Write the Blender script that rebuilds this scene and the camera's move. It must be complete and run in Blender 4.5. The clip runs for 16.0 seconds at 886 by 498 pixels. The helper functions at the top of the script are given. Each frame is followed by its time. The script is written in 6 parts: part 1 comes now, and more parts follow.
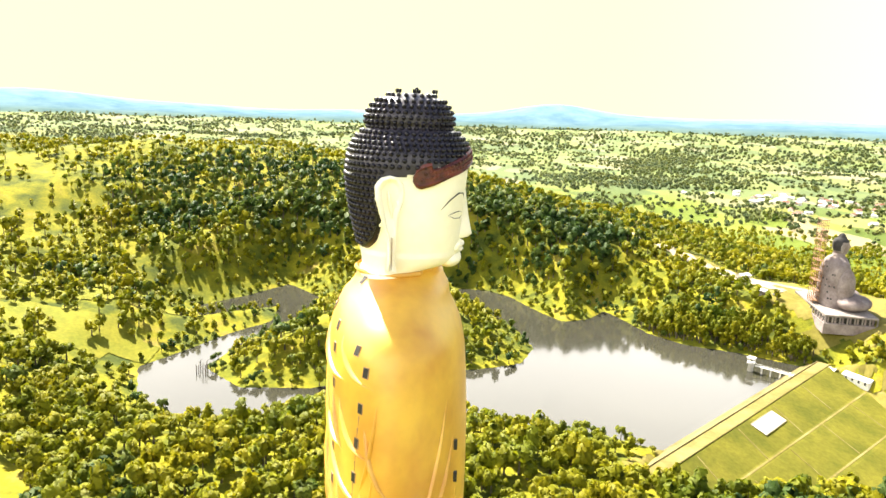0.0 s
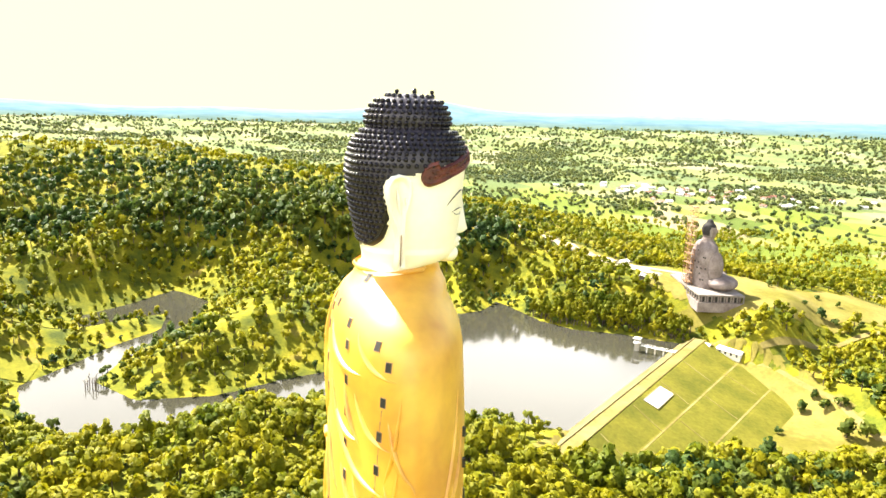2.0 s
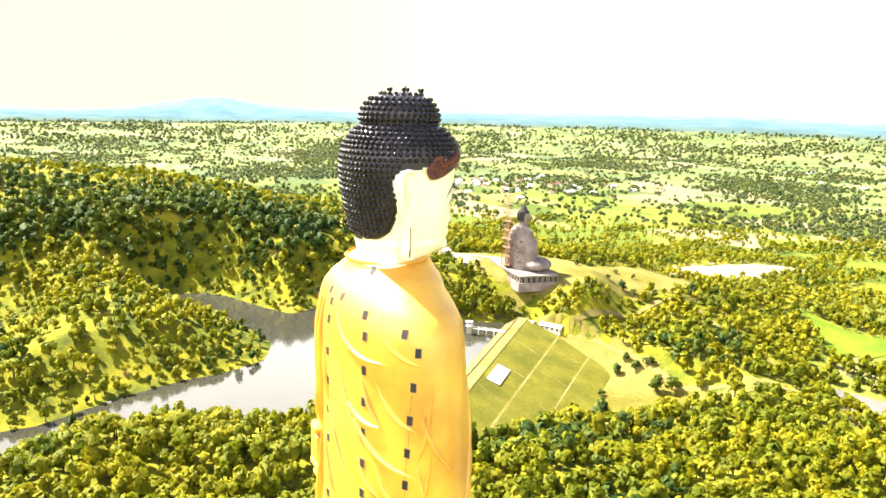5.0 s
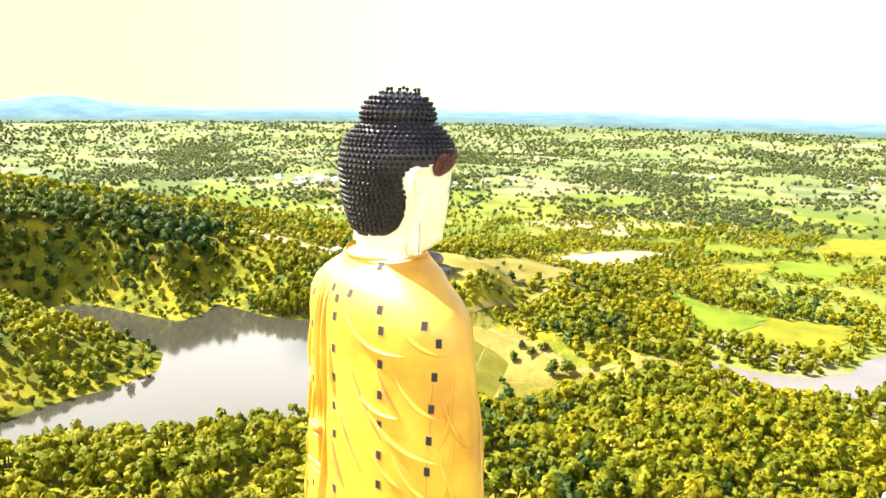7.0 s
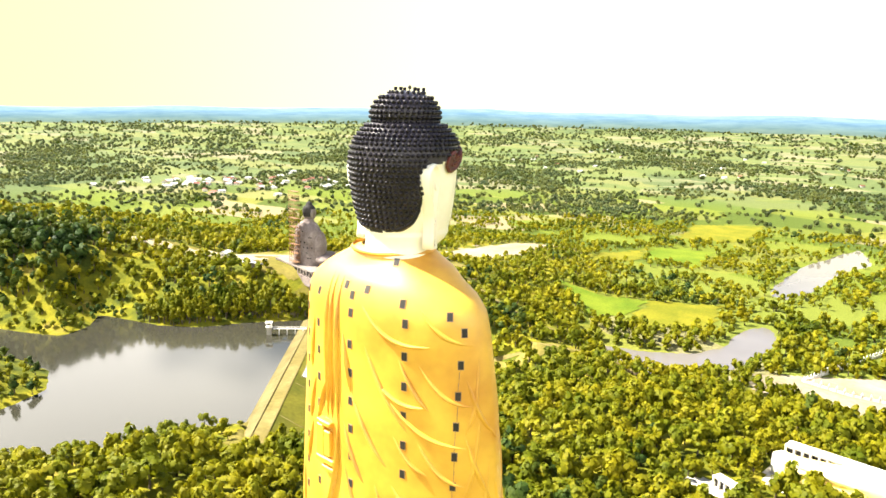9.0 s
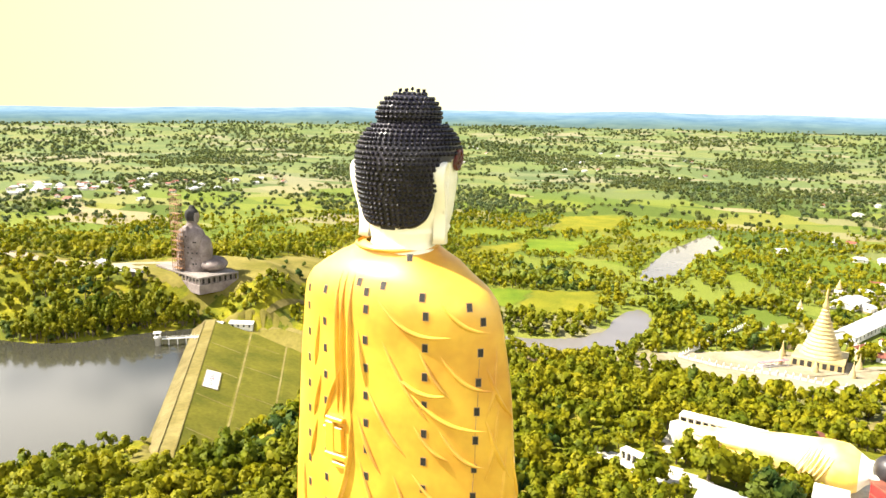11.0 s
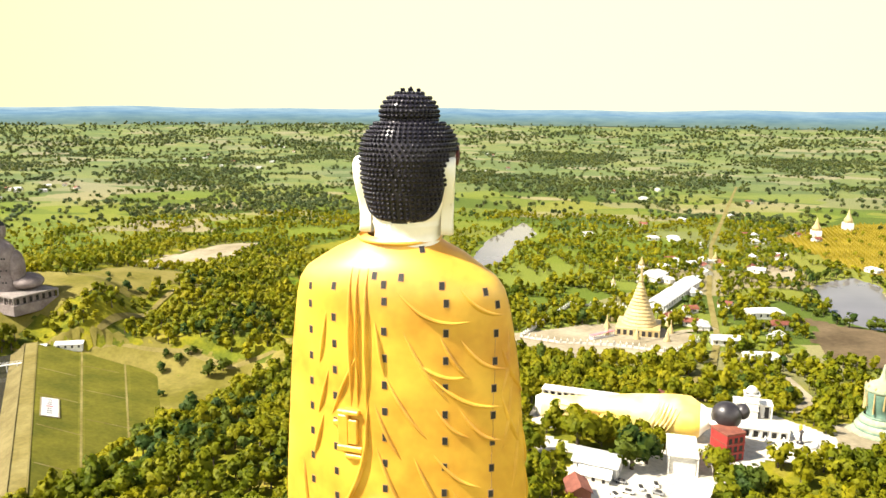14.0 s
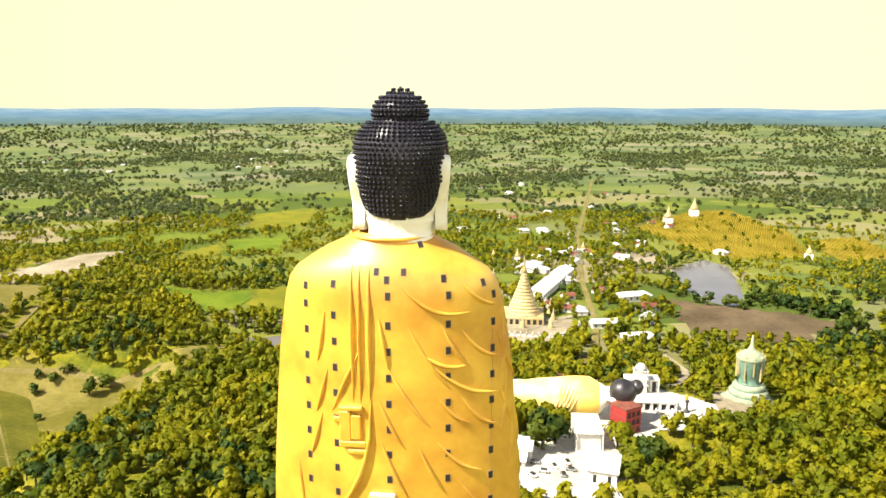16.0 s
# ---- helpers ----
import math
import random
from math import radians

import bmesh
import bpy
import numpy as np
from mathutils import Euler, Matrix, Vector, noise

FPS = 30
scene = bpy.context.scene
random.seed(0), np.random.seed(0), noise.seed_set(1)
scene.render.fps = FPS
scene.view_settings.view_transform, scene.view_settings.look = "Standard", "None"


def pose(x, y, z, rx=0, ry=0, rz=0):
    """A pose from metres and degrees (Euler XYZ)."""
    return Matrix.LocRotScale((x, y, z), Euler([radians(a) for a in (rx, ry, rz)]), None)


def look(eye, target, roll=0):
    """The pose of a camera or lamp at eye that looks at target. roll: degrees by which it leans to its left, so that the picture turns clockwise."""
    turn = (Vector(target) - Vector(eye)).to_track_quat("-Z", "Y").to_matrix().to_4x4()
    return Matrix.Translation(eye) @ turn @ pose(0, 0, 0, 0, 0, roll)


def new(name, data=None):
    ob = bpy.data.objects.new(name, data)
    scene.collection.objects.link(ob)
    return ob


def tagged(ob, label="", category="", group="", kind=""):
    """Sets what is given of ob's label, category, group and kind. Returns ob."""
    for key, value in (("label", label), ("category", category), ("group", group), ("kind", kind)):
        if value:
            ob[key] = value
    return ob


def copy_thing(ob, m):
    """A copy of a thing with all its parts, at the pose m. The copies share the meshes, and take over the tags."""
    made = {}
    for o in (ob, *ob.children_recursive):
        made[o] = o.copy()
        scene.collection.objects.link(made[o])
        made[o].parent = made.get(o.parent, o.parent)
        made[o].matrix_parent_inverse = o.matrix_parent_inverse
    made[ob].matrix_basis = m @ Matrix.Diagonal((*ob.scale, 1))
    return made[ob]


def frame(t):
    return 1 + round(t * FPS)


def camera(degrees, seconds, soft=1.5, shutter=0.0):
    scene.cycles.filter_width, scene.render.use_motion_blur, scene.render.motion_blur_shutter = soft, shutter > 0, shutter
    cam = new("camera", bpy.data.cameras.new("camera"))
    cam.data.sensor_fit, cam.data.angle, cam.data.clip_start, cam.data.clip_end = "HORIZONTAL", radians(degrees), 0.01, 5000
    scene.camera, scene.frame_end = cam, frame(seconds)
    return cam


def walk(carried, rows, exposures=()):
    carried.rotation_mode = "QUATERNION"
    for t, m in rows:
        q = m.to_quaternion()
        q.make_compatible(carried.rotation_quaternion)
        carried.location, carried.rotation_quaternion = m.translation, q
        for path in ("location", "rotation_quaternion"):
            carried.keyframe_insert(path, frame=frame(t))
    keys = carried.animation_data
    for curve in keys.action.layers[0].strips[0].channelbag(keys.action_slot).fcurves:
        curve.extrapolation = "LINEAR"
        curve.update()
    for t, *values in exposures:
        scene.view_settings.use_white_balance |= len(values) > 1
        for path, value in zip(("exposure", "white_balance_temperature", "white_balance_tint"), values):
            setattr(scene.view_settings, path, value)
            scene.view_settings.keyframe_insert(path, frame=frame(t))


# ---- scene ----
cam = camera(62.3, 16.0)
METRES, EYE = 133.0, 127.0
START = (8.6, -76.5)
ROWS = [
    (0.0, 0.0, 0.0, 0.0, 0.47, -11.43, -2.34),
    (0.5, -0.0283, -0.005, -0.0, -2.2, -11.38, -2.31),
    (1.0, -0.0534, -0.0088, -0.0001, -4.6, -11.36, -2.27),
    (1.5, -0.0809, -0.0112, -0.001, -7.16, -11.33, -2.22),
    (2.0, -0.107, -0.0124, -0.001, -9.54, -11.31, -2.17),
    (2.5, -0.1374, -0.0116, -0.002, -12.25, -11.28, -2.11),
    (3.0, -0.1642, -0.0109, -0.0022, -14.64, -11.26, -2.04),
    (3.5, -0.1947, -0.0081, -0.0029, -17.51, -11.22, -1.96),
    (4.0, -0.2218, -0.0049, -0.0037, -20.08, -11.18, -1.9),
    (4.5, -0.2525, 0.0004, -0.0047, -22.99, -11.13, -1.85),
    (7.0, -0.394, 0.0461, -0.0074, -36.07, -11.01, -1.51),
    (7.5, -0.4238, 0.0602, -0.008, -38.66, -10.99, -1.44),
    (8.0, -0.4497, 0.074, -0.0085, -40.96, -10.98, -1.39),
    (8.5, -0.4787, 0.0918, -0.0089, -43.68, -10.97, -1.31),
    (9.0, -0.5039, 0.1088, -0.0091, -46.09, -10.95, -1.23),
    (11.5, -0.6319, 0.2158, -0.0092, -59.19, -10.9, -0.81),
    (12.0, -0.6527, 0.2391, -0.0096, -61.62, -10.89, -0.72),
    (12.5, -0.6752, 0.267, -0.01, -64.41, -10.89, -0.63),
    (13.0, -0.6935, 0.2925, -0.0099, -66.83, -10.91, -0.56),
    (13.5, -0.7137, 0.3226, -0.0099, -69.63, -10.93, -0.47),
    (14.0, -0.7299, 0.35, -0.0101, -72.08, -10.95, -0.38),
    (14.5, -0.7472, 0.3821, -0.01, -75.0, -10.97, -0.29),
    (15.0, -0.7608, 0.4109, -0.01, -77.55, -10.98, -0.22),
    (15.5, -0.775, 0.4446, -0.0097, -80.48, -11.0, -0.14),
    (16.0, -0.7858, 0.4745, -0.0099, -83.03, -11.02, -0.06),
]
walk(cam, [(t, pose(START[0], START[1], EYE) @ pose(METRES * x, METRES * y, METRES * z, 90 + pitch, roll, yaw)) for t, x, y, z, yaw, pitch, roll in ROWS],
     ((0.0, 2.35), (3.5, 2.55), (6.0, 2.38), (8.5, 2.1), (12.5, 1.64), (16.0, 1.32)))

# ---- world, sun, exposure ----
SUN_AZ, SUN_EL = -32.0, 50.0          # degrees from +y towards +x, and above the horizon
world = bpy.data.worlds.new("sky")
scene.world = world
world.use_nodes = True
wn, wl = world.node_tree.nodes, world.node_tree.links
wn.clear()
sky = wn.new("ShaderNodeTexSky")
sky.sky_type, sky.sun_disc = "NISHITA", False
sky.sun_elevation, sky.sun_rotation = radians(SUN_EL), radians(SUN_AZ % 360)
sky.altitude, sky.air_density, sky.dust_density, sky.ozone_density = 150, 1.0, 0.7, 1.0
bg, haze, cloud = (wn.new("ShaderNodeBackground") for _ in range(3))
wout = wn.new("ShaderNodeOutputWorld")
bg.inputs["Strength"].default_value = 0.05
wl.new(sky.outputs[0], bg.inputs[0])
coord, axes = wn.new("ShaderNodeTexCoord"), wn.new("ShaderNodeSeparateXYZ")
wl.new(coord.outputs["Generated"], axes.inputs[0])


def sky_range(value, lo, hi, to_lo=0.0, to_hi=1.0):
    r = wn.new("ShaderNodeMapRange")
    r.interpolation_type = "SMOOTHSTEP"
    for k, v in zip(("From Min", "From Max", "To Min", "To Max"), (lo, hi, to_lo, to_hi)):
        r.inputs[k].default_value = v
    wl.new(value, r.inputs["Value"])
    return r.outputs[0]


def sky_blend(fac, a, b):
    m = wn.new("ShaderNodeMixShader")
    wl.new(fac, m.inputs[0])
    wl.new(a, m.inputs[1])
    wl.new(b, m.inputs[2])
    return m.outputs[0]


# cream haze low over the horizon, paler towards the east; broken white cloud above it, thicker in the north-west
tone = wn.new("ShaderNodeMix")
tone.data_type = "RGBA"
tone.inputs[6].default_value, tone.inputs[7].default_value = (0.33, 0.310, 0.152, 1), (0.53, 0.50, 0.305, 1)
wl.new(sky_range(axes.outputs["X"], 0.15, 1.12), tone.inputs[0])
wl.new(tone.outputs[2], haze.inputs[0])
cloud.inputs[0].default_value, cloud.inputs[1].default_value = (1.0, 0.96, 0.90, 1), 1.2
flat = wn.new("ShaderNodeMapping")
flat.inputs["Scale"].default_value = (1.0, 1.0, 2.4)
puff = wn.new("ShaderNodeTexNoise")
puff.inputs["Scale"].default_value, puff.inputs["Detail"].default_value = 4.5, 5.0
wl.new(coord.outputs["Generated"], flat.inputs["Vector"])
wl.new(flat.outputs[0], puff.inputs["Vector"])
gather = wn.new("ShaderNodeMath")
gather.operation = "ADD"
wl.new(puff.outputs["Fac"], gather.inputs[0])
wl.new(sky_range(axes.outputs["X"], 0.3, 0.74, 0.26, -0.12), gather.inputs[1])
bank = wn.new("ShaderNodeMath")                # the cloud lies in a bank low in the sky; it is clear overhead
bank.operation = "MULTIPLY"
wl.new(sky_range(gather.outputs[0], 0.46, 0.68), bank.inputs[0])
wl.new(sky_range(axes.outputs["Z"], 0.42, 0.62, 1.0, 0.0), bank.inputs[1])
broken = sky_blend(bank.outputs[0], bg.outputs[0], cloud.outputs[0])
wl.new(sky_blend(sky_range(axes.outputs["Z"], 0.14, 0.24), haze.outputs[0], broken), wout.inputs[0])
sun = new("sun", bpy.data.lights.new("sun", "SUN"))
sun.data.energy, sun.data.angle, sun.data.color = 5.0, radians(0.6), (1.0, 0.92, 0.78)
_az, _el = radians(SUN_AZ), radians(SUN_EL)
SUN_DIR = Vector((math.sin(_az) * math.cos(_el), math.cos(_az) * math.cos(_el), math.sin(_el)))
sun.matrix_world = look(SUN_DIR * 300, (0, 0, 0))


# ---- materials ----
def material(name):
    m = bpy.data.materials.new(name)
    m.use_nodes = True
    return m, m.node_tree.nodes, m.node_tree.links, m.node_tree.nodes["Principled BSDF"]


def ramp(n, stops):
    r = n.new("ShaderNodeValToRGB")
    el = r.color_ramp.elements
    while len(el) < len(stops):
        el.new(0.5)
    for e, (p, c) in zip(el, stops):
        e.position, e.color = p, (*c, 1)
    return r


def noise_node(n, l, co, scale, detail=4.0, rough=0.55):
    t = n.new("ShaderNodeTexNoise")
    t.inputs["Scale"].default_value, t.inputs["Detail"].default_value, t.inputs["Roughness"].default_value = scale, detail, rough
    l.new(co, t.inputs["Vector"])
    return t.outputs["Fac"]


def position(n):
    return n.new("ShaderNodeNewGeometry").outputs["Position"]


def mixed(n, l, fac, a, b, blend="MIX"):
    m = n.new("ShaderNodeMix")
    m.data_type, m.blend_type = "RGBA", blend
    for s, v in ((0, fac), (6, a), (7, b)):
        if isinstance(v, (int, float)):
            m.inputs[s].default_value = v
        elif isinstance(v, tuple):
            m.inputs[s].default_value = (*v, 1)
        else:
            l.new(v, m.inputs[s])
    return m.outputs[2]


def bumped(n, l, b, height, strength, distance):
    k = n.new("ShaderNodeBump")
    k.inputs["Strength"].default_value, k.inputs["Distance"].default_value = strength, distance
    l.new(height, k.inputs["Height"])
    l.new(k.outputs[0], b.inputs["Normal"])


def two_tone(name, dark, light, fine, coarse, rough=0.8, metal=0.0, bump=0.3, depth=0.05, spread=(0.35, 0.65), grain=0.72):
    """A surface that varies between two colours at two scales, with a fine relief."""
    m, n, l, b = material(name)
    p = position(n)
    big, small = noise_node(n, l, p, coarse, 3), noise_node(n, l, p, fine, 5)
    c1 = ramp(n, ((spread[0], dark), (spread[1], light)))
    l.new(big, c1.inputs[0])
    c2 = ramp(n, ((0.3, (grain, grain, grain)), (0.7, (1.0, 1.0, 1.0))))
    l.new(small, c2.inputs[0])
    l.new(mixed(n, l, 1.0, c1.outputs[0], c2.outputs[0], "MULTIPLY"), b.inputs["Base Color"])
    b.inputs["Roughness"].default_value, b.inputs["Metallic"].default_value = rough, metal
    if rough > 0.7:
        b.inputs["Specular IOR Level"].default_value = 0.12
    bumped(n, l, b, small, bump, depth)
    return m


def leaf_material(name, a, b_, c):
    """Leaves: a hue for each tree by its place, a slighter one for each clump."""
    m, n, l, b = material(name)
    g = n.new("ShaderNodeNewGeometry")
    v = n.new("ShaderNodeTexVoronoi")
    v.inputs["Scale"].default_value = 0.12
    l.new(g.outputs["Position"], v.inputs["Vector"])
    tree = noise_node(n, l, g.outputs["Position"], 0.022, 3)
    mx = n.new("ShaderNodeMath")
    mx.operation = "MULTIPLY_ADD"
    l.new(v.outputs["Color"], mx.inputs[0])
    mx.inputs[1].default_value = 0.35
    l.new(tree, mx.inputs[2])
    r = ramp(n, ((0.38, a), (0.60, b_), (0.84, c)))
    l.new(mx.outputs[0], r.inputs[0])
    k = ramp(n, ((0.0, (0.72, 0.74, 0.72)), (1.0, (1.15, 1.12, 1.1))))
    l.new(g.outputs["Random Per Island"], k.inputs[0])
    col = mixed(n, l, 1.0, r.outputs[0], k.outputs[0], "MULTIPLY")
    l.new(col, b.inputs["Base Color"])
    b.inputs["Roughness"].default_value = 0.6
    b.inputs["Specular IOR Level"].default_value = 0.12
    tr, add, out = n.new("ShaderNodeBsdfTranslucent"), n.new("ShaderNodeMixShader"), n["Material Output"]
    l.new(col, tr.inputs[0])
    add.inputs[0].default_value = 0.38
    l.new(b.outputs[0], add.inputs[1])
    l.new(tr.outputs[0], add.inputs[2])
    l.new(add.outputs[0], out.inputs[0])
    return m


def ground_material():
    m, n, l, b = material("grassland")
    p = position(n)
    n1, n2, n3 = noise_node(n, l, p, 0.006, 4), noise_node(n, l, p, 0.05, 4), noise_node(n, l, p, 0.6, 4)
    c1 = ramp(n, ((0.34, (0.05, 0.066, 0.010)), (0.48, (0.13, 0.135, 0.010)), (0.60, (0.21, 0.19, 0.011)), (0.72, (0.22, 0.175, 0.04))))
    l.new(n2, c1.inputs[0])
    fields = n.new("ShaderNodeTexVoronoi")            # plots of the plain
    fields.distance = "MANHATTAN"
    fields.inputs["Scale"].default_value = 0.011
    turn = n.new("ShaderNodeMapping")
    turn.inputs["Rotation"].default_value, turn.inputs["Scale"].default_value = (0, 0, 0.36), (1.0, 0.62, 0.0)
    l.new(p, turn.inputs["Vector"])
    l.new(turn.outputs[0], fields.inputs["Vector"])
    c2 = ramp(n, ((0.2, (0.07, 0.10, 0.016)), (0.36, (0.12, 0.155, 0.016)), (0.5, (0.17, 0.172, 0.034)), (0.6, (0.085, 0.125, 0.018)), (0.72, (0.24, 0.205, 0.115)), (0.8, (0.14, 0.165, 0.026))))
    l.new(fields.outputs["Color"], c2.inputs[0])
    x = n.new("ShaderNodeSeparateXYZ")
    l.new(p, x.inputs[0])
    low = n.new("ShaderNodeMapRange")
    low.inputs["From Min"].default_value, low.inputs["From Max"].default_value = -18, -28
    l.new(x.outputs["Z"], low.inputs["Value"])
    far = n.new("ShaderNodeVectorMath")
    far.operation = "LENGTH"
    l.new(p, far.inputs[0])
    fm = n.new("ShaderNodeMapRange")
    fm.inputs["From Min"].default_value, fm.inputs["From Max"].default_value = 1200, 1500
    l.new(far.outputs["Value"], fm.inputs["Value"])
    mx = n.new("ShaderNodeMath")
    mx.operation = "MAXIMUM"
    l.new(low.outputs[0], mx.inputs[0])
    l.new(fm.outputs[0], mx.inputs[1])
    hazed_plots = mixed(n, l, 0.30, c2.outputs[0], (0.12, 0.150, 0.120))      # distance haze tinted into the far plots' colour
    c = mixed(n, l, mx.outputs[0], c1.outputs[0], mixed(n, l, fm.outputs[0], c2.outputs[0], hazed_plots))
    k = ramp(n, ((0.3, (0.7, 0.72, 0.7)), (0.7, (1.1, 1.08, 1.0))))
    l.new(n3, k.inputs[0])
    l.new(mixed(n, l, 1.0, c, k.outputs[0], "MULTIPLY"), b.inputs["Base Color"])
    b.inputs["Roughness"].default_value = 0.95
    b.inputs["Specular IOR Level"].default_value = 0.1
    bumped(n, l, b, n3, 0.6, 0.5)
    return m


def water_material(name, colour, ripple):
    m, n, l, b = material(name)
    p = position(n)
    tint = noise_node(n, l, p, 0.012, 3)
    c = ramp(n, ((0.3, colour), (0.7, tuple(v * 1.35 for v in colour))))
    l.new(tint, c.inputs[0])
    l.new(c.outputs[0], b.inputs["Base Color"])
    b.inputs["Roughness"].default_value, b.inputs["IOR"].default_value = 0.08, 1.33
    w = noise_node(n, l, p, 0.5, 3)
    bumped(n, l, b, w, ripple, 0.05)
    return m


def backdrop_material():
    """Distance beyond the plain: air haze put in as glowing colour, bluer and then paler with its range."""
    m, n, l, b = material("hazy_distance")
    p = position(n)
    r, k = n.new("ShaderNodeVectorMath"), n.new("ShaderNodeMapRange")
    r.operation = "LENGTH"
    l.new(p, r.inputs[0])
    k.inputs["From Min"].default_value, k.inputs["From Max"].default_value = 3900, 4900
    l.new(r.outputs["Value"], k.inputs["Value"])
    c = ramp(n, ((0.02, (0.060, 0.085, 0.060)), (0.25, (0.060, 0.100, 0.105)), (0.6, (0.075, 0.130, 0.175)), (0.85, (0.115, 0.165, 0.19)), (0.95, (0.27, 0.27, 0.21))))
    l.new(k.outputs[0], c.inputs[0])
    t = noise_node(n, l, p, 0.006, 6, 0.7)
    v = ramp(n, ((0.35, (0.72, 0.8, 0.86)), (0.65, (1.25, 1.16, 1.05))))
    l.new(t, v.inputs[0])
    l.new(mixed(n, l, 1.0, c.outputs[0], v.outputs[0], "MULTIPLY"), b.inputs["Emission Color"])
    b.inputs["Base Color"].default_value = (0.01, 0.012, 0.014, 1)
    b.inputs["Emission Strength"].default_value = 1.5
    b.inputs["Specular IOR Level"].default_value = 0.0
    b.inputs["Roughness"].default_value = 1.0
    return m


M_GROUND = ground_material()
M_LAKE = water_material("lake_water", (0.030, 0.029, 0.021), 0.05)
# paler base than the lake's, putting sky reflection into the water's colour
M_POND = water_material("pond_water", (0.125, 0.115, 0.11), 0.05)
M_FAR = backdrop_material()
M_LEAF = leaf_material("leaves", (0.066, 0.098, 0.005), (0.150, 0.165, 0.005), (0.255, 0.232, 0.006))
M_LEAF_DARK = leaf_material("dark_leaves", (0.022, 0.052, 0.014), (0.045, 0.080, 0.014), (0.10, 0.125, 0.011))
# the same leaves for far trees, with distance haze mixed into their green
M_LEAF_HAZED = leaf_material("hazed_far_leaves", (0.060, 0.094, 0.048), (0.088, 0.120, 0.048), (0.140, 0.155, 0.036))
M_BARK = two_tone("bark", (0.065, 0.049, 0.033), (0.143, 0.117, 0.085), 3, 0.5)
M_GOLD = two_tone("gilded_paint", (0.55, 0.262, 0.022), (0.76, 0.45, 0.048), 1.2, 0.12, rough=0.5, metal=0.0, bump=0.05, depth=0.05, grain=0.93)
for _m in (M_GOLD,):                      # clear lacquer over the gilding
    _b = _m.node_tree.nodes["Principled BSDF"]
    _b.inputs["Coat Weight"].default_value, _b.inputs["Coat Roughness"].default_value, _b.inputs["Coat IOR"].default_value = 0.75, 0.45, 1.65
    _b.inputs["Specular IOR Level"].default_value = 0.2
M_SKIN = two_tone("ivory_enamel_paint", (0.84, 0.80, 0.67), (0.89, 0.86, 0.74), 1.2, 0.15, rough=0.4, bump=0.04, grain=0.96)
M_HAIR = two_tone("black_lacquer", (0.005, 0.004, 0.009), (0.012, 0.010, 0.018), 4, 0.5, rough=0.3, bump=0.1)
M_HAIR.node_tree.nodes["Principled BSDF"].inputs["Specular IOR Level"].default_value = 0.3
M_SCALP = two_tone("dark_grey_scalp", (0.024, 0.021, 0.030), (0.045, 0.040, 0.052), 3, 0.5, rough=0.32, bump=0.1)
M_SCALP.node_tree.nodes["Principled BSDF"].inputs["Specular IOR Level"].default_value = 0.3
M_BAND = two_tone("red_brown_band", (0.045, 0.008, 0.006), (0.15, 0.030, 0.018), 2.2, 0.9, rough=0.5, bump=0.6, depth=0.1)
# near-black: panels drawn for the dark hollow of openings; also wheels and cabins
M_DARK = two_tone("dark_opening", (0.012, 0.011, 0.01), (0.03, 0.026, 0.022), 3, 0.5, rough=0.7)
M_FRAME = two_tone("pinkish_window_frame", (0.294, 0.168, 0.084), (0.385, 0.252, 0.154), 2, 0.4, rough=0.6)
M_LINE = two_tone("painted_brow_line", (0.02, 0.02, 0.025), (0.05, 0.05, 0.06), 3, 0.5, rough=0.5)
M_CONCRETE = two_tone("raw_concrete", (0.161, 0.127, 0.118), (0.285, 0.239, 0.223), 0.8, 0.12, rough=0.9, bump=0.5, depth=0.2)
M_WHITE = two_tone("whitewashed_plaster", (0.66, 0.64, 0.58), (0.80, 0.78, 0.72), 0.9, 0.1, rough=0.8)
M_ROOF = two_tone("pale_sheet_roof", (0.425, 0.425, 0.408), (0.578, 0.578, 0.561), 1.0, 0.15, rough=0.55)
M_RED = two_tone("red_painted_wall", (0.294, 0.021, 0.017), (0.385, 0.042, 0.035), 0.9, 0.15, rough=0.7)
M_RUST = two_tone("rusty_red_roof", (0.154, 0.042, 0.025), (0.252, 0.084, 0.049), 0.9, 0.2, rough=0.7)
M_JADE = two_tone("jade_green_paint", (0.112, 0.210, 0.154), (0.196, 0.308, 0.231), 0.7, 0.12, rough=0.5)
M_GRASS = two_tone("mown_dam_grass", (0.088, 0.090, 0.008), (0.15, 0.137, 0.014), 0.5, 0.05, rough=0.95, bump=0.5, depth=0.3)
M_PATH = two_tone("dry_earth_track", (0.16, 0.13, 0.035), (0.23, 0.19, 0.07), 0.5, 0.06, rough=0.95)
M_RIPRAP = two_tone("brown_stone_pitching", (0.13, 0.105, 0.04), (0.2, 0.165, 0.07), 0.8, 0.08, rough=0.95, bump=0.8, depth=0.4)
M_SAND = two_tone("pale_bare_sand", (0.24, 0.20, 0.125), (0.36, 0.31, 0.215), 0.3, 0.03, rough=0.95)
M_MUD = two_tone("brown_dry_mud", (0.078, 0.055, 0.029), (0.143, 0.104, 0.058), 0.3, 0.03, rough=0.95)
M_PAVE = two_tone("sunlit_concrete", (0.493, 0.451, 0.365), (0.612, 0.570, 0.484), 0.5, 0.05, rough=0.9)
M_PALECON = two_tone("pale_concrete", (0.20, 0.172, 0.155), (0.30, 0.262, 0.235), 0.7, 0.1, rough=0.9)
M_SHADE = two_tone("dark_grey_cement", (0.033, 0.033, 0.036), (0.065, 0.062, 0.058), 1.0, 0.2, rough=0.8)
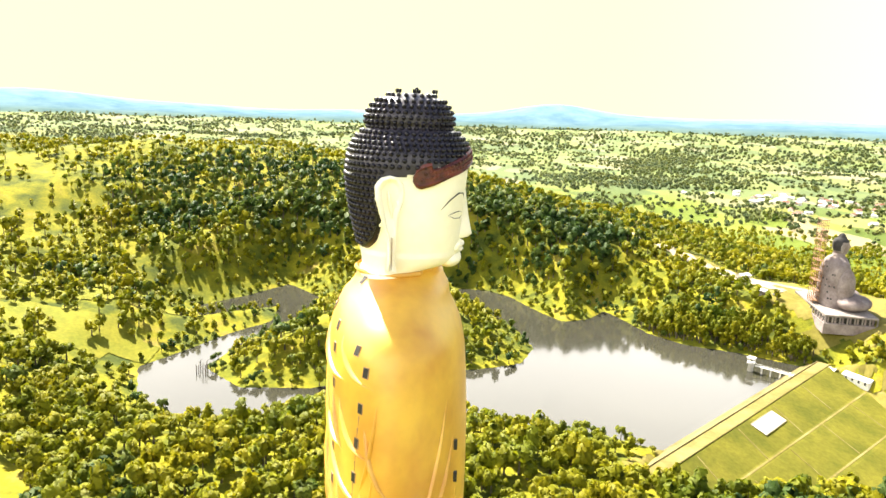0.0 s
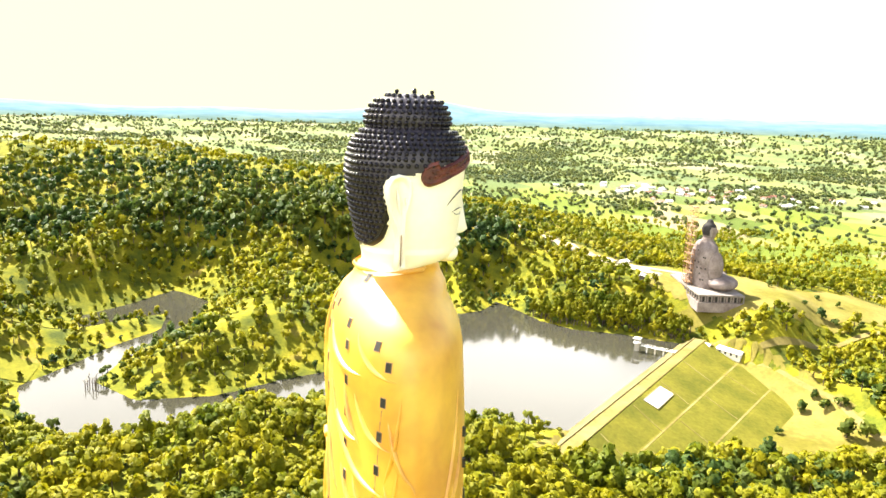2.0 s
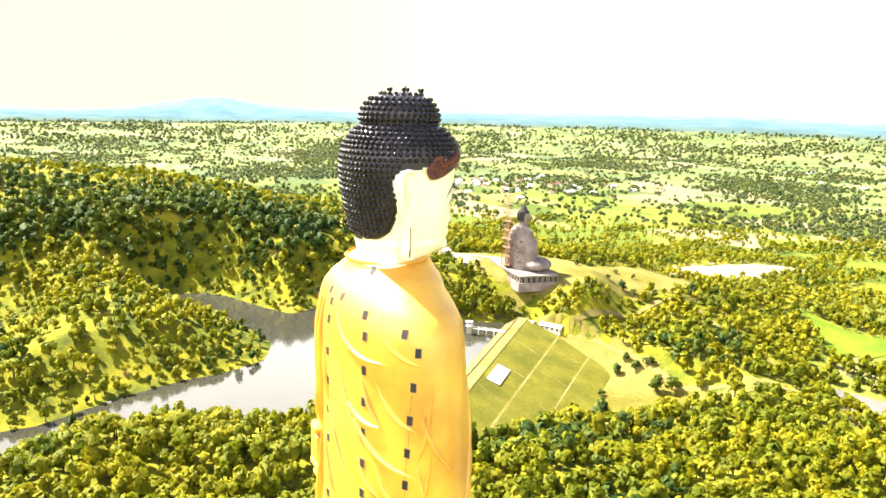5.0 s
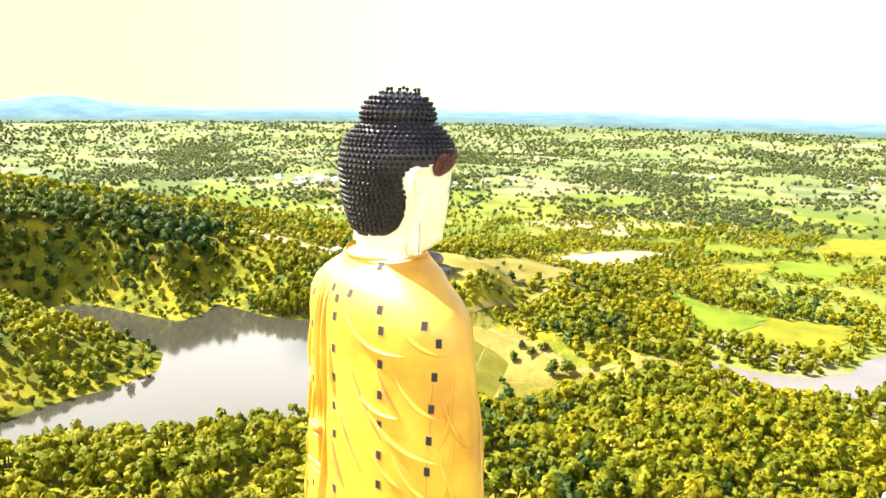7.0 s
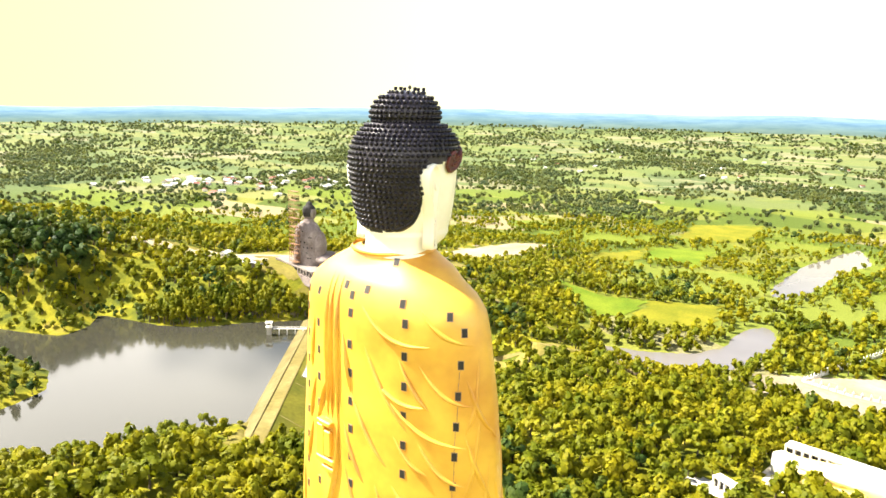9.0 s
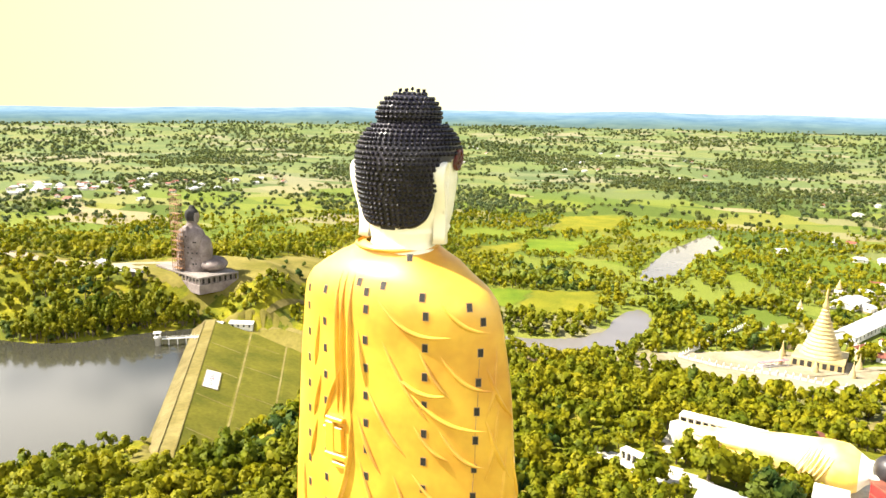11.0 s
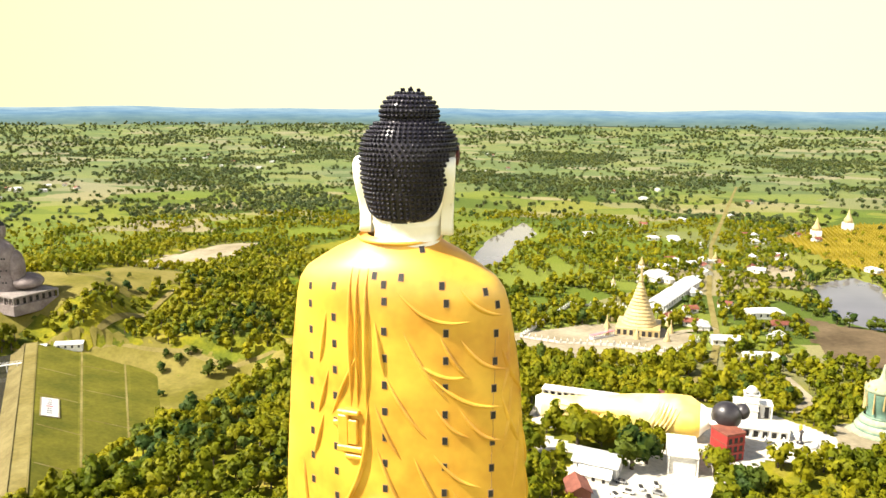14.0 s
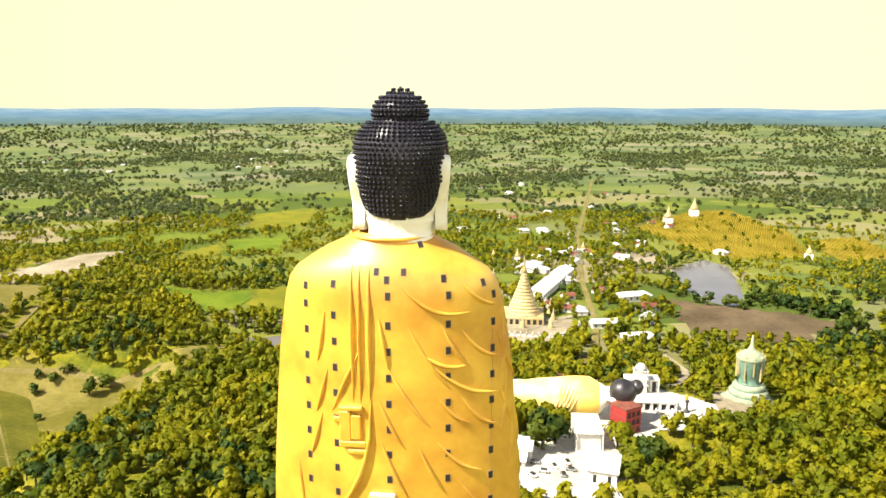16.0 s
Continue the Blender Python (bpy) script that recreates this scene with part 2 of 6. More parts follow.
M_HAIRGREY = two_tone("dull_black_paint", (0.021, 0.018, 0.021), (0.042, 0.036, 0.036), 1.5, 0.2, rough=0.38)
M_PALEGOLD = two_tone("weathered_pale_gold", (0.42, 0.31, 0.12), (0.56, 0.44, 0.22), 0.7, 0.1, rough=0.6)
M_PALEGREEN = two_tone("pale_green_plaster", (0.255, 0.300, 0.195), (0.375, 0.413, 0.285), 0.7, 0.12, rough=0.75)
M_DRY = two_tone("dry_slope_grass", (0.125, 0.112, 0.014), (0.21, 0.175, 0.045), 0.35, 0.03, rough=0.95, bump=0.5, depth=0.3)
M_CROP2 = two_tone("yellow_green_crop", (0.13, 0.14, 0.008), (0.20, 0.185, 0.012), 0.5, 0.04, rough=0.9, bump=0.6, depth=0.3)
M_GOLDFIELD = two_tone("golden_garden", (0.17, 0.13, 0.007), (0.26, 0.20, 0.02), 0.25, 0.03, rough=0.9)
M_ROBE = two_tone("faded_yellow_paint", (0.82, 0.56, 0.10), (0.90, 0.74, 0.34), 0.6, 0.06, rough=0.45, grain=0.9)
M_CROP = two_tone("green_crop", (0.081, 0.136, 0.007), (0.149, 0.192, 0.012), 0.6, 0.03, rough=0.9, bump=0.6, depth=0.3)
M_SCAFFOLD = two_tone("bamboo_scaffold", (0.221, 0.104, 0.046), (0.299, 0.163, 0.078), 2, 0.4, rough=0.7)
M_TYRE = two_tone("grey_metal", (0.16, 0.16, 0.16), (0.28, 0.28, 0.28), 2, 0.4, rough=0.5)
M_CANOPY = two_tone("pink_awning", (0.55, 0.16, 0.18), (0.66, 0.26, 0.26), 1, 0.2, rough=0.7)


# ---- mesh helpers ----
def part(name, bm, mat, parent=None, label=""):
    """Link a bmesh as one mesh object, under a thing or a part if one is given."""
    me = bpy.data.meshes.new(name)
    bm.to_mesh(me)
    bm.free()
    for m in mat if isinstance(mat, (list, tuple)) else (mat,):
        me.materials.append(m)
    ob = new(name, me)
    if parent:
        ob.parent = parent
    if label:
        ob["label"] = label
    return ob


def empty(name, m, label, category, group="", kind=""):
    ob = new(name)
    ob.matrix_world = m
    return tagged(ob, label, category, group, kind)


def mesh_from(name, verts, faces, mats, face_mat=None, smooth=False, normals=None):
    """A mesh object from numpy arrays: verts (n, 3) and faces (m, k), all of k corners."""
    me = bpy.data.meshes.new(name)
    verts, faces = np.asarray(verts, np.float32), np.asarray(faces, np.int32)
    k = faces.shape[1]
    me.vertices.add(len(verts))
    me.vertices.foreach_set("co", verts.ravel())
    me.loops.add(faces.size)
    me.loops.foreach_set("vertex_index", faces.ravel())
    me.polygons.add(len(faces))
    me.polygons.foreach_set("loop_start", np.arange(len(faces), dtype=np.int32) * k)
    if face_mat is not None:
        me.polygons.foreach_set("material_index", np.asarray(face_mat, np.int32))
    me.polygons.foreach_set("use_smooth", np.full(len(faces), smooth, bool))
    for m in mats:
        me.materials.append(m)
    me.update(calc_edges=True)
    if normals is not None:
        me.normals_split_custom_set_from_vertices(normals)
    return new(name, me)


def box(bm, x0, x1, y0, y1, z0, z1, bevel=0.0, mi=0):
    v = bmesh.ops.create_cube(bm, size=1)["verts"]
    bmesh.ops.scale(bm, vec=(x1 - x0, y1 - y0, z1 - z0), verts=v)
    bmesh.ops.translate(bm, vec=((x0 + x1) / 2, (y0 + y1) / 2, (z0 + z1) / 2), verts=v)
    fs = {f for q in v for f in q.link_faces}
    for f in fs:
        f.material_index = mi
    if bevel:
        bmesh.ops.bevel(bm, geom=list({e for f in fs for e in f.edges}), offset=bevel, segments=1, affect="EDGES")
    return bm


def lathe(bm, profile, segs=24, mi=0, at=(0, 0, 0), cap=True):
    """Turn a profile of (radius, height) round the z axis."""
    rings = []
    for r, z in profile:
        rings.append([bm.verts.new((at[0] + r * math.cos(2 * math.pi * i / segs), at[1] + r * math.sin(2 * math.pi * i / segs), at[2] + z)) for i in range(segs)])
    for a, b in zip(rings, rings[1:]):
        for i in range(segs):
            f = bm.faces.new((a[i], a[(i + 1) % segs], b[(i + 1) % segs], b[i]))
            f.smooth, f.material_index = True, mi
    if cap:
        for ring, flip in ((rings[0], True), (rings[-1], False)):
            f = bm.faces.new(ring[::-1] if flip else ring)
            f.material_index = mi
    return bm


def blob(bm, c, r, mi=0, segs=20, rings=12, turn=0.0):
    """An ellipsoid at c with half sizes r."""
    rows = []
    for j in range(rings + 1):
        b = -math.pi / 2 + math.pi * j / rings
        cb, sb = math.cos(b), math.sin(b)
        row = []
        for i in range(segs):
            a = 2 * math.pi * i / segs
            x, y = r[0] * cb * math.cos(a), r[1] * cb * math.sin(a)
            row.append(bm.verts.new((c[0] + x * math.cos(turn) - y * math.sin(turn), c[1] + x * math.sin(turn) + y * math.cos(turn), c[2] + r[2] * sb)))
        rows.append(row)
    for p, q in zip(rows, rows[1:]):
        for i in range(segs):
            f = bm.faces.new((p[i], p[(i + 1) % segs], q[(i + 1) % segs], q[i]))
            f.smooth, f.material_index = True, mi


def smooth01(a, b, v):
    u = np.clip((np.asarray(v, float) - a) / (b - a), 0, 1)
    return u * u * (3 - 2 * u)


def poly_distance(px, py, poly):
    """Signed distance to a closed polygon, negative inside."""
    d, inside = np.full(px.shape, 1e9), np.zeros(px.shape, bool)
    for (ax, ay), (bx, by) in zip(poly, poly[1:] + poly[:1]):
        ex, ey = bx - ax, by - ay
        u = np.clip(((px - ax) * ex + (py - ay) * ey) / (ex * ex + ey * ey + 1e-9), 0, 1)
        d = np.minimum(d, np.hypot(px - ax - u * ex, py - ay - u * ey))
        if ey:
            inside ^= ((ay > py) != (by > py)) & (px < (py - ay) / ey * ex + ax)
    return np.where(inside, -d, d)


def line_distance(px, py, pts):
    """Distance to a polyline of (x, y, value), and the value there."""
    d, v = np.full(px.shape, 1e9), np.zeros(px.shape)
    for (ax, ay, av), (bx, by, bv) in zip(pts, pts[1:]):
        ex, ey = bx - ax, by - ay
        u = np.clip(((px - ax) * ex + (py - ay) * ey) / (ex * ex + ey * ey), 0, 1)
        k = np.hypot(px - ax - u * ex, py - ay - u * ey)
        v = np.where(k < d, av + u * (bv - av), v)
        d = np.minimum(d, k)
    return d, v


def wave(px, py, size, seed):
    """Soft noise of about that size in metres, from -1 to 1."""
    r = np.random.RandomState(seed)
    out = np.zeros(np.shape(px))
    for i in range(9):
        a, s, ph = r.uniform(0, 6.283), r.uniform(0.6, 1.9), r.uniform(0, 6.283)
        out = out + np.sin((px * math.cos(a) + py * math.sin(a)) * 6.283 * s / size / 1.2 + ph + 1.3 * np.sin((px * math.sin(a) - py * math.cos(a)) * 4.0 * s / size))
    return out / 4.5


# ---- the lie of the land ----
LAKE_Z, PLAIN_Z, POND_Z = -17.0, -30.0, -31.0
LAKE = [(22, 484), (45, 478), (60, 464), (78, 425), (92, 403), (112, 412), (127, 435), (145, 385), (162, 364), (190, 353), (228, 328), (170, 270),
        (113, 214), (80, 233), (40, 238), (0, 262), (-46, 258), (-78, 232), (-101, 228), (-133, 250), (-149, 289), (-134, 317), (-118, 351), (-100, 377),
        (-102, 415), (-149, 382), (-160, 404), (-134, 433), (-109, 474), (-80, 440), (-82, 405), (-97, 358), (-110, 320), (-116, 292), (-90, 266), (-53, 270),
        (-20, 290), (9, 302), (32, 306), (56, 318), (66, 345), (59, 381), (42, 420), (25, 458)]
RIVER_NEAR = [(362, 190), (340, 172), (330, 134), (372, 110), (418, 103), (470, 112), (494, 128), (463, 134), (420, 128), (392, 136), (372, 160)]
RIVER_FAR = [(596, 162), (640, 172), (749, 183), (900, 172), (816, 138), (746, 150), (646, 142), (592, 148)]
TOWN_POND = [(616, -150), (650, -170), (672, -193), (648, -207), (560, -196), (493, -183), (500, -165), (528, -150)]
DRY_BED = [(505, -128), (488, -180), (455, -240), (420, -225), (398, -180), (398, -134), (440, -125)]
SEAT_YARD = [(190, 500), (215, 455), (226, 418), (228, 385), (230, 345), (250, 335), (285, 325), (340, 322), (400, 340), (430, 385), (380, 392), (320, 385), (290, 412), (262, 425), (236, 450), (212, 505)]
RIDGE = [(-900, 380, 78), (-650, 560, 80), (-420, 660, 74), (-180, 690, 76), (0, 650, 58), (110, 570, 38), (190, 490, 18), (250, 420, 5)]


HOLLOW_FLOOR = [(118, 193), (150, 204), (231, 198), (262, 200), (256, 236), (248, 262), (225, 300)]


def height(x, y):
    """The ground's height at arrays x, y."""
    x, y = np.asarray(x, float), np.asarray(y, float)
    h = PLAIN_Z + 25 * smooth01(430, 140, x) * smooth01(1000, 520, y)
    d, top = line_distance(x, y, RIDGE)
    w = 190 + 40 * wave(x, y, 300, 3)
    south = np.exp(-(d / w) ** 2)
    h = h + (top - 4 - h) * south
    h = h + 10 * smooth01(-120, -330, x) * smooth01(700, 400, y) + 4 * smooth01(-150, -260, x) * wave(x, y, 140, 5)
    far = smooth01(1100, 1500, np.hypot(x, y))
    h = h * (1 - far) + PLAIN_Z * far
    h = h + 1.8 * wave(x, y, 90, 7) * smooth01(-29, -15, h)
    # hollow below the dam, terrace of the seated figure, terrace of the monastery
    a = smooth01(80, 35, np.hypot(x - 268, y - 288))
    h = h * (1 - a) - 16 * a
    a = 0.8 * smooth01(75, 25, np.hypot((x - 200) / 1.3, y - 168))
    h = h * (1 - a) - 22 * a
    a = smooth01(60, 26, np.hypot(x - 98, y - 184))
    h = h * (1 - a) - 12.2 * a
    b = smooth01(26, -4, poly_distance(x, y, HOLLOW_FLOOR))
    h = h * (1 - b) - 30.5 * b
    h = h + 9 * smooth01(190, 60, np.hypot(x - 490, y - 410))
    s = smooth01(92, 56, np.hypot((x - 258) * 1.15, y - 378))
    h = h * (1 - s) + 8.0 * s
    p = smooth01(75, 35, np.hypot((x - 205) * 1.0, (y + 30) * 0.55))
    h = h * (1 - p) - 8.0 * p
    q = smooth01(60, 22, np.hypot(x - 3, y - 5))
    h = h * (1 - q)
    # water
    k = poly_distance(x, y, LAKE)
    shore = smooth01(0, 55, k)
    h = np.where(k < 0, LAKE_Z - np.minimum(4, -k * 0.35) - 0.1, LAKE_Z + (h - LAKE_Z) * shore + np.minimum(1.2, k * 0.12) * (h > LAKE_Z))
    h = np.where((k >= 0) & (b > 0.02), np.minimum(h, LAKE_Z + 0.1 - 13.6 * b), h)
    for pond in (RIVER_NEAR, RIVER_FAR, TOWN_POND):
        k = poly_distance(x, y, pond)
        h = np.where(k < 0, POND_Z - 0.1 - np.minimum(2, -k * 0.3), POND_Z + (h - POND_Z) * smooth01(0, 25, k) + 0.02)
    r = np.hypot(x, y)
    side = smooth01(-0.15, 0.75, x / np.maximum(r, 1))          # the plain rises to the eastern horizon, less to the north
    h = h + np.minimum(2.1e-5 * np.maximum(r - 2200, 0) ** 2, 146) * (0.42 + 0.58 * side)
    # blue hills at the edge of the plain
    for bx, by, w1, w2, top in ((-1250, 2100, 600, 300, 40),):
        h = h + top * np.exp(-((x - bx) / w1) ** 2 - ((y - by - (x - bx) * 0.3) / w2) ** 2)
    return h


def axis(lo, hi, step, end):
    inner = list(np.arange(lo, hi + step, step))
    out, s = [], step
    v = inner[-1]
    while v < end:
        s *= 1.10
        v += s
        out.append(v)
    neg, s, v = [], step, lo
    while v > -end:
        s *= 1.10
        v -= s
        neg.append(v)
    return np.array(neg[::-1] + inner + out)


gx, gy = axis(-260, 560, 5.0, 6000), axis(-260, 560, 5.0, 6000)
GX, GY = np.meshgrid(gx, gy, indexing="ij")
GZ = height(GX, GY) - 45 * smooth01(3950, 4400, np.hypot(GX, GY))
nx, ny = GX.shape
idx = np.arange(nx * ny).reshape(nx, ny)
quads = np.stack([idx[:-1, :-1], idx[1:, :-1], idx[1:, 1:], idx[:-1, 1:]], -1).reshape(-1, 4)
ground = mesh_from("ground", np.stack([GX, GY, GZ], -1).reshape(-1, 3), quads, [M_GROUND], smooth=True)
tagged(ground, "rolling green and yellow grassland with field plots", "ground", kind="structure")


def draped(name, poly, step, lift, mat, label, category, z=None, margin=0.0, kind="structure", wobble=0.0):
    """A sheet over a polygon, on the ground or at the level z."""
    xs = np.array([p[0] for p in poly])
    ys = np.array([p[1] for p in poly])
    ax, ay = np.arange(xs.min() - 12, xs.max() + 12, step), np.arange(ys.min() - 12, ys.max() + 12, step)
    X, Y = np.meshgrid(ax, ay, indexing="ij")
    cx, cy = X[:-1, :-1] + step / 2, Y[:-1, :-1] + step / 2
    keep = poly_distance(cx, cy, poly) + wobble * wave(cx, cy, 25, 11) < margin
    Z = np.full(X.shape, z) if z is not None else height(X, Y) + lift
    i = np.arange(X.size).reshape(X.shape)
    q = np.stack([i[:-1, :-1], i[1:, :-1], i[1:, 1:], i[:-1, 1:]], -1)[keep]
    used, inv = np.unique(q, return_inverse=True)
    ob = mesh_from(name, np.stack([X, Y, Z], -1).reshape(-1, 3)[used], inv.reshape(-1, 4), [mat], smooth=True)
    return tagged(ob, label, category, kind=kind)


draped("water", LAKE, 4.0, 0, M_LAKE, "calm grey-brown reservoir reflecting the bright sky", "lake", z=LAKE_Z, margin=5)
draped("water", RIVER_NEAR, 4.0, 0, M_POND, "still grey river pool between wooded banks", "river", z=POND_Z, margin=4)
draped("water", RIVER_FAR, 6.0, 0, M_POND, "still grey river reach among trees", "river", z=POND_Z, margin=4)
draped("water", TOWN_POND, 5.0, 0, M_POND, "pale grey pond beside a dry bed", "pond", z=POND_Z, margin=4)


# ---- the standing statue: one mesh ----
SZ_HEAD = ((106.0, -5.3, 2.4, 4.9, 2.0), (108.2, -4.8, 2.3, 4.5, 2.0), (108.6, -4.7, 2.6, 4.45, 2.0), (109.1, -4.65, 4.6, 4.6, 2.1), (109.6, -4.7, 5.6, 4.8, 2.1), (110.4, -4.85, 6.1, 5.1, 2.1),
           (112.0, -5.25, 6.25, 5.5, 2.3), (114.0, -5.75, 6.45, 5.9, 2.3), (116.5, -6.25, 6.65, 6.2, 2.3), (119.0, -6.55, 6.85, 6.3, 2.3), (120.6, -6.4, 6.95, 6.25, 2.25), (121.8, -6.1, 6.85, 5.9, 2.1),
           (122.7, -5.6, 6.4, 5.3, 2.0), (123.4, -5.0, 5.75, 4.6, 2.0), (123.85, -4.3, 4.85, 3.7, 2.0), (124.05, -4.2, 4.75, 3.5, 2.0), (124.5, -4.5, 5.0, 3.7, 2.0), (125.3, -4.5, 4.95, 3.65, 2.0),
           (126.1, -4.1, 4.6, 3.3, 2.0), (126.8, -3.4, 4.0, 2.65, 2.0), (127.3, -2.4, 3.1, 1.8, 2.0), (127.55, -1.2, 2.1, 1.0, 2.0), (127.65, 0.1, 0.9, 0.3, 2.0))
SZ_BODY = ((0.0, -10.45, 8.8, 17.0, 1.72), (15, -9.95, 8.3, 16.5, 1.72), (40, -9.45, 8.0, 17.7, 1.72), (60, -8.95, 7.8, 18.9, 1.72), (72, -8.75, 7.7, 18.5, 1.72),
           (84.6, -8.75, 7.7, 17.5, 1.72), (91.5, -8.75, 7.5, 16.9, 1.72), (96.5, -8.85, 7.2, 16.1, 1.72), (99.8, -8.85, 6.9, 15.5, 1.8), (102.0, -8.55, 6.4, 14.8, 1.9),
           (103.6, -8.15, 5.7, 13.7, 1.9), (105.2, -7.45, 4.9, 11.3, 1.9), (106.4, -6.4, 4.8, 9.4, 1.9), (107.4, -5.9, 4.2, 7.2, 1.9), (108.2, -5.6, 4.0, 5.6, 1.9),
           (108.6, -5.4, 3.8, 5.2, 1.9), (108.5, -4.8, 3.2, 4.6, 1.9))


def section(table, z):
    t = np.array(table)
    return [float(np.interp(z, t[:, 0], t[:, i])) for i in range(1, 5)]


def on_section(table, z, a, grow=0.0):
    """A point on the section at height z; the angle a is 0 in front and 90 degrees on the figure's left."""
    xb, xf, hw, e = section(table, z)
    xc, ax = (xb + xf) / 2, (xf - xb) / 2 + grow
    c, s = math.cos(a), math.sin(a)
    return Vector((xc + ax * math.copysign(abs(c) ** (2 / e), c), (hw + grow) * math.copysign(abs(s) ** (2 / e), s), z))


def back_of_robe(y, z):
    """The robe's surface and outward normal at the back, for a place left of the middle and a height."""
    def px_(y, z):
        xb, xf, hw, e = section(SZ_BODY, z)
        u = min(abs(y) / hw, 0.999)
        return Vector(((xb + xf) / 2 - (xf - xb) / 2 * (1 - u ** e) ** (1 / e), y, z))
    p = px_(y, z)
    nrm = (px_(y + 0.05, z) - px_(y - 0.05, z)).cross(px_(y, z + 0.05) - px_(y, z - 0.05)).normalized()
    return p, nrm if nrm.x < 0 else -nrm


def loft(bm, table, zs, segs, mi, smooth=True):
    rings = [[bm.verts.new(on_section(table, z, 2 * math.pi * (i + 0.5) / segs)) for i in range(segs)] for z in zs]
    fs = []
    for a, b in zip(rings, rings[1:]):
        for i in range(segs):
            f = bm.faces.new((a[i], a[(i + 1) % segs], b[(i + 1) % segs], b[i]))
            f.smooth, f.material_index = smooth, mi
            fs.append(f)
    return rings, fs


def ridge(bm, pts, normals, width, rise, mi, sink=0.15):
    """A tapered raised fold along points on a surface."""
    rings, k = [], len(pts)
    for i, (p, nm) in enumerate(zip(pts, normals)):
        t = (pts[min(i + 1, k - 1)] - pts[max(i - 1, 0)]).normalized()
        side = nm.cross(t).normalized()
        u = math.sin(math.pi * (0.04 + 0.92 * i / (k - 1))) ** 0.7
        w, h = width * u, rise * u
        rings.append([bm.verts.new(p + side * a * w + nm * (b * h - sink)) for a, b in ((-1, 0), (-0.45, 0.75), (0.15, 1.0), (0.6, 0.55), (0.75, 0))])
    for a, b in zip(rings, rings[1:]):
        for i in range(4):
            f = bm.faces.new((a[i], a[i + 1], b[i + 1], b[i]))
            f.smooth, f.material_index = True, mi


def knob(bm, p, nm, r, tall, mi):
    """One snail curl: a small rounded stud standing on the surface."""
    t = nm.orthogonal().normalized()
    s = nm.cross(t)
    rings = []
    for rr, h in ((1.0, -0.1), (1.0, 0.45), (0.62, 0.9)):
        rings.append([bm.verts.new(p + (t * math.cos(i * 1.0472) + s * math.sin(i * 1.0472)) * r * rr + nm * tall * h) for i in range(6)])
    tip = bm.verts.new(p + nm * tall * 1.08)
    for a, b in zip(rings, rings[1:]):
        for i in range(6):
            f = bm.faces.new((a[i], a[(i + 1) % 6], b[(i + 1) % 6], b[i]))
            f.smooth, f.material_index = True, mi
    for i in range(6):
        f = bm.faces.new((rings[2][i], rings[2][(i + 1) % 6], tip))
        f.smooth, f.material_index = True, mi


def hairline(x):
    """Height of the hair's lower edge along the side of the head."""
    return float(np.interp(x, (-6.5, -4.9, -4.1, -3.4, -3.0, -2.85, -2.5, 0.0, 1.2, 4.0, 7.6), (110.8, 110.9, 111.4, 112.3, 113.6, 116.5, 119.3, 119.3, 119.6, 120.4, 121.6)))


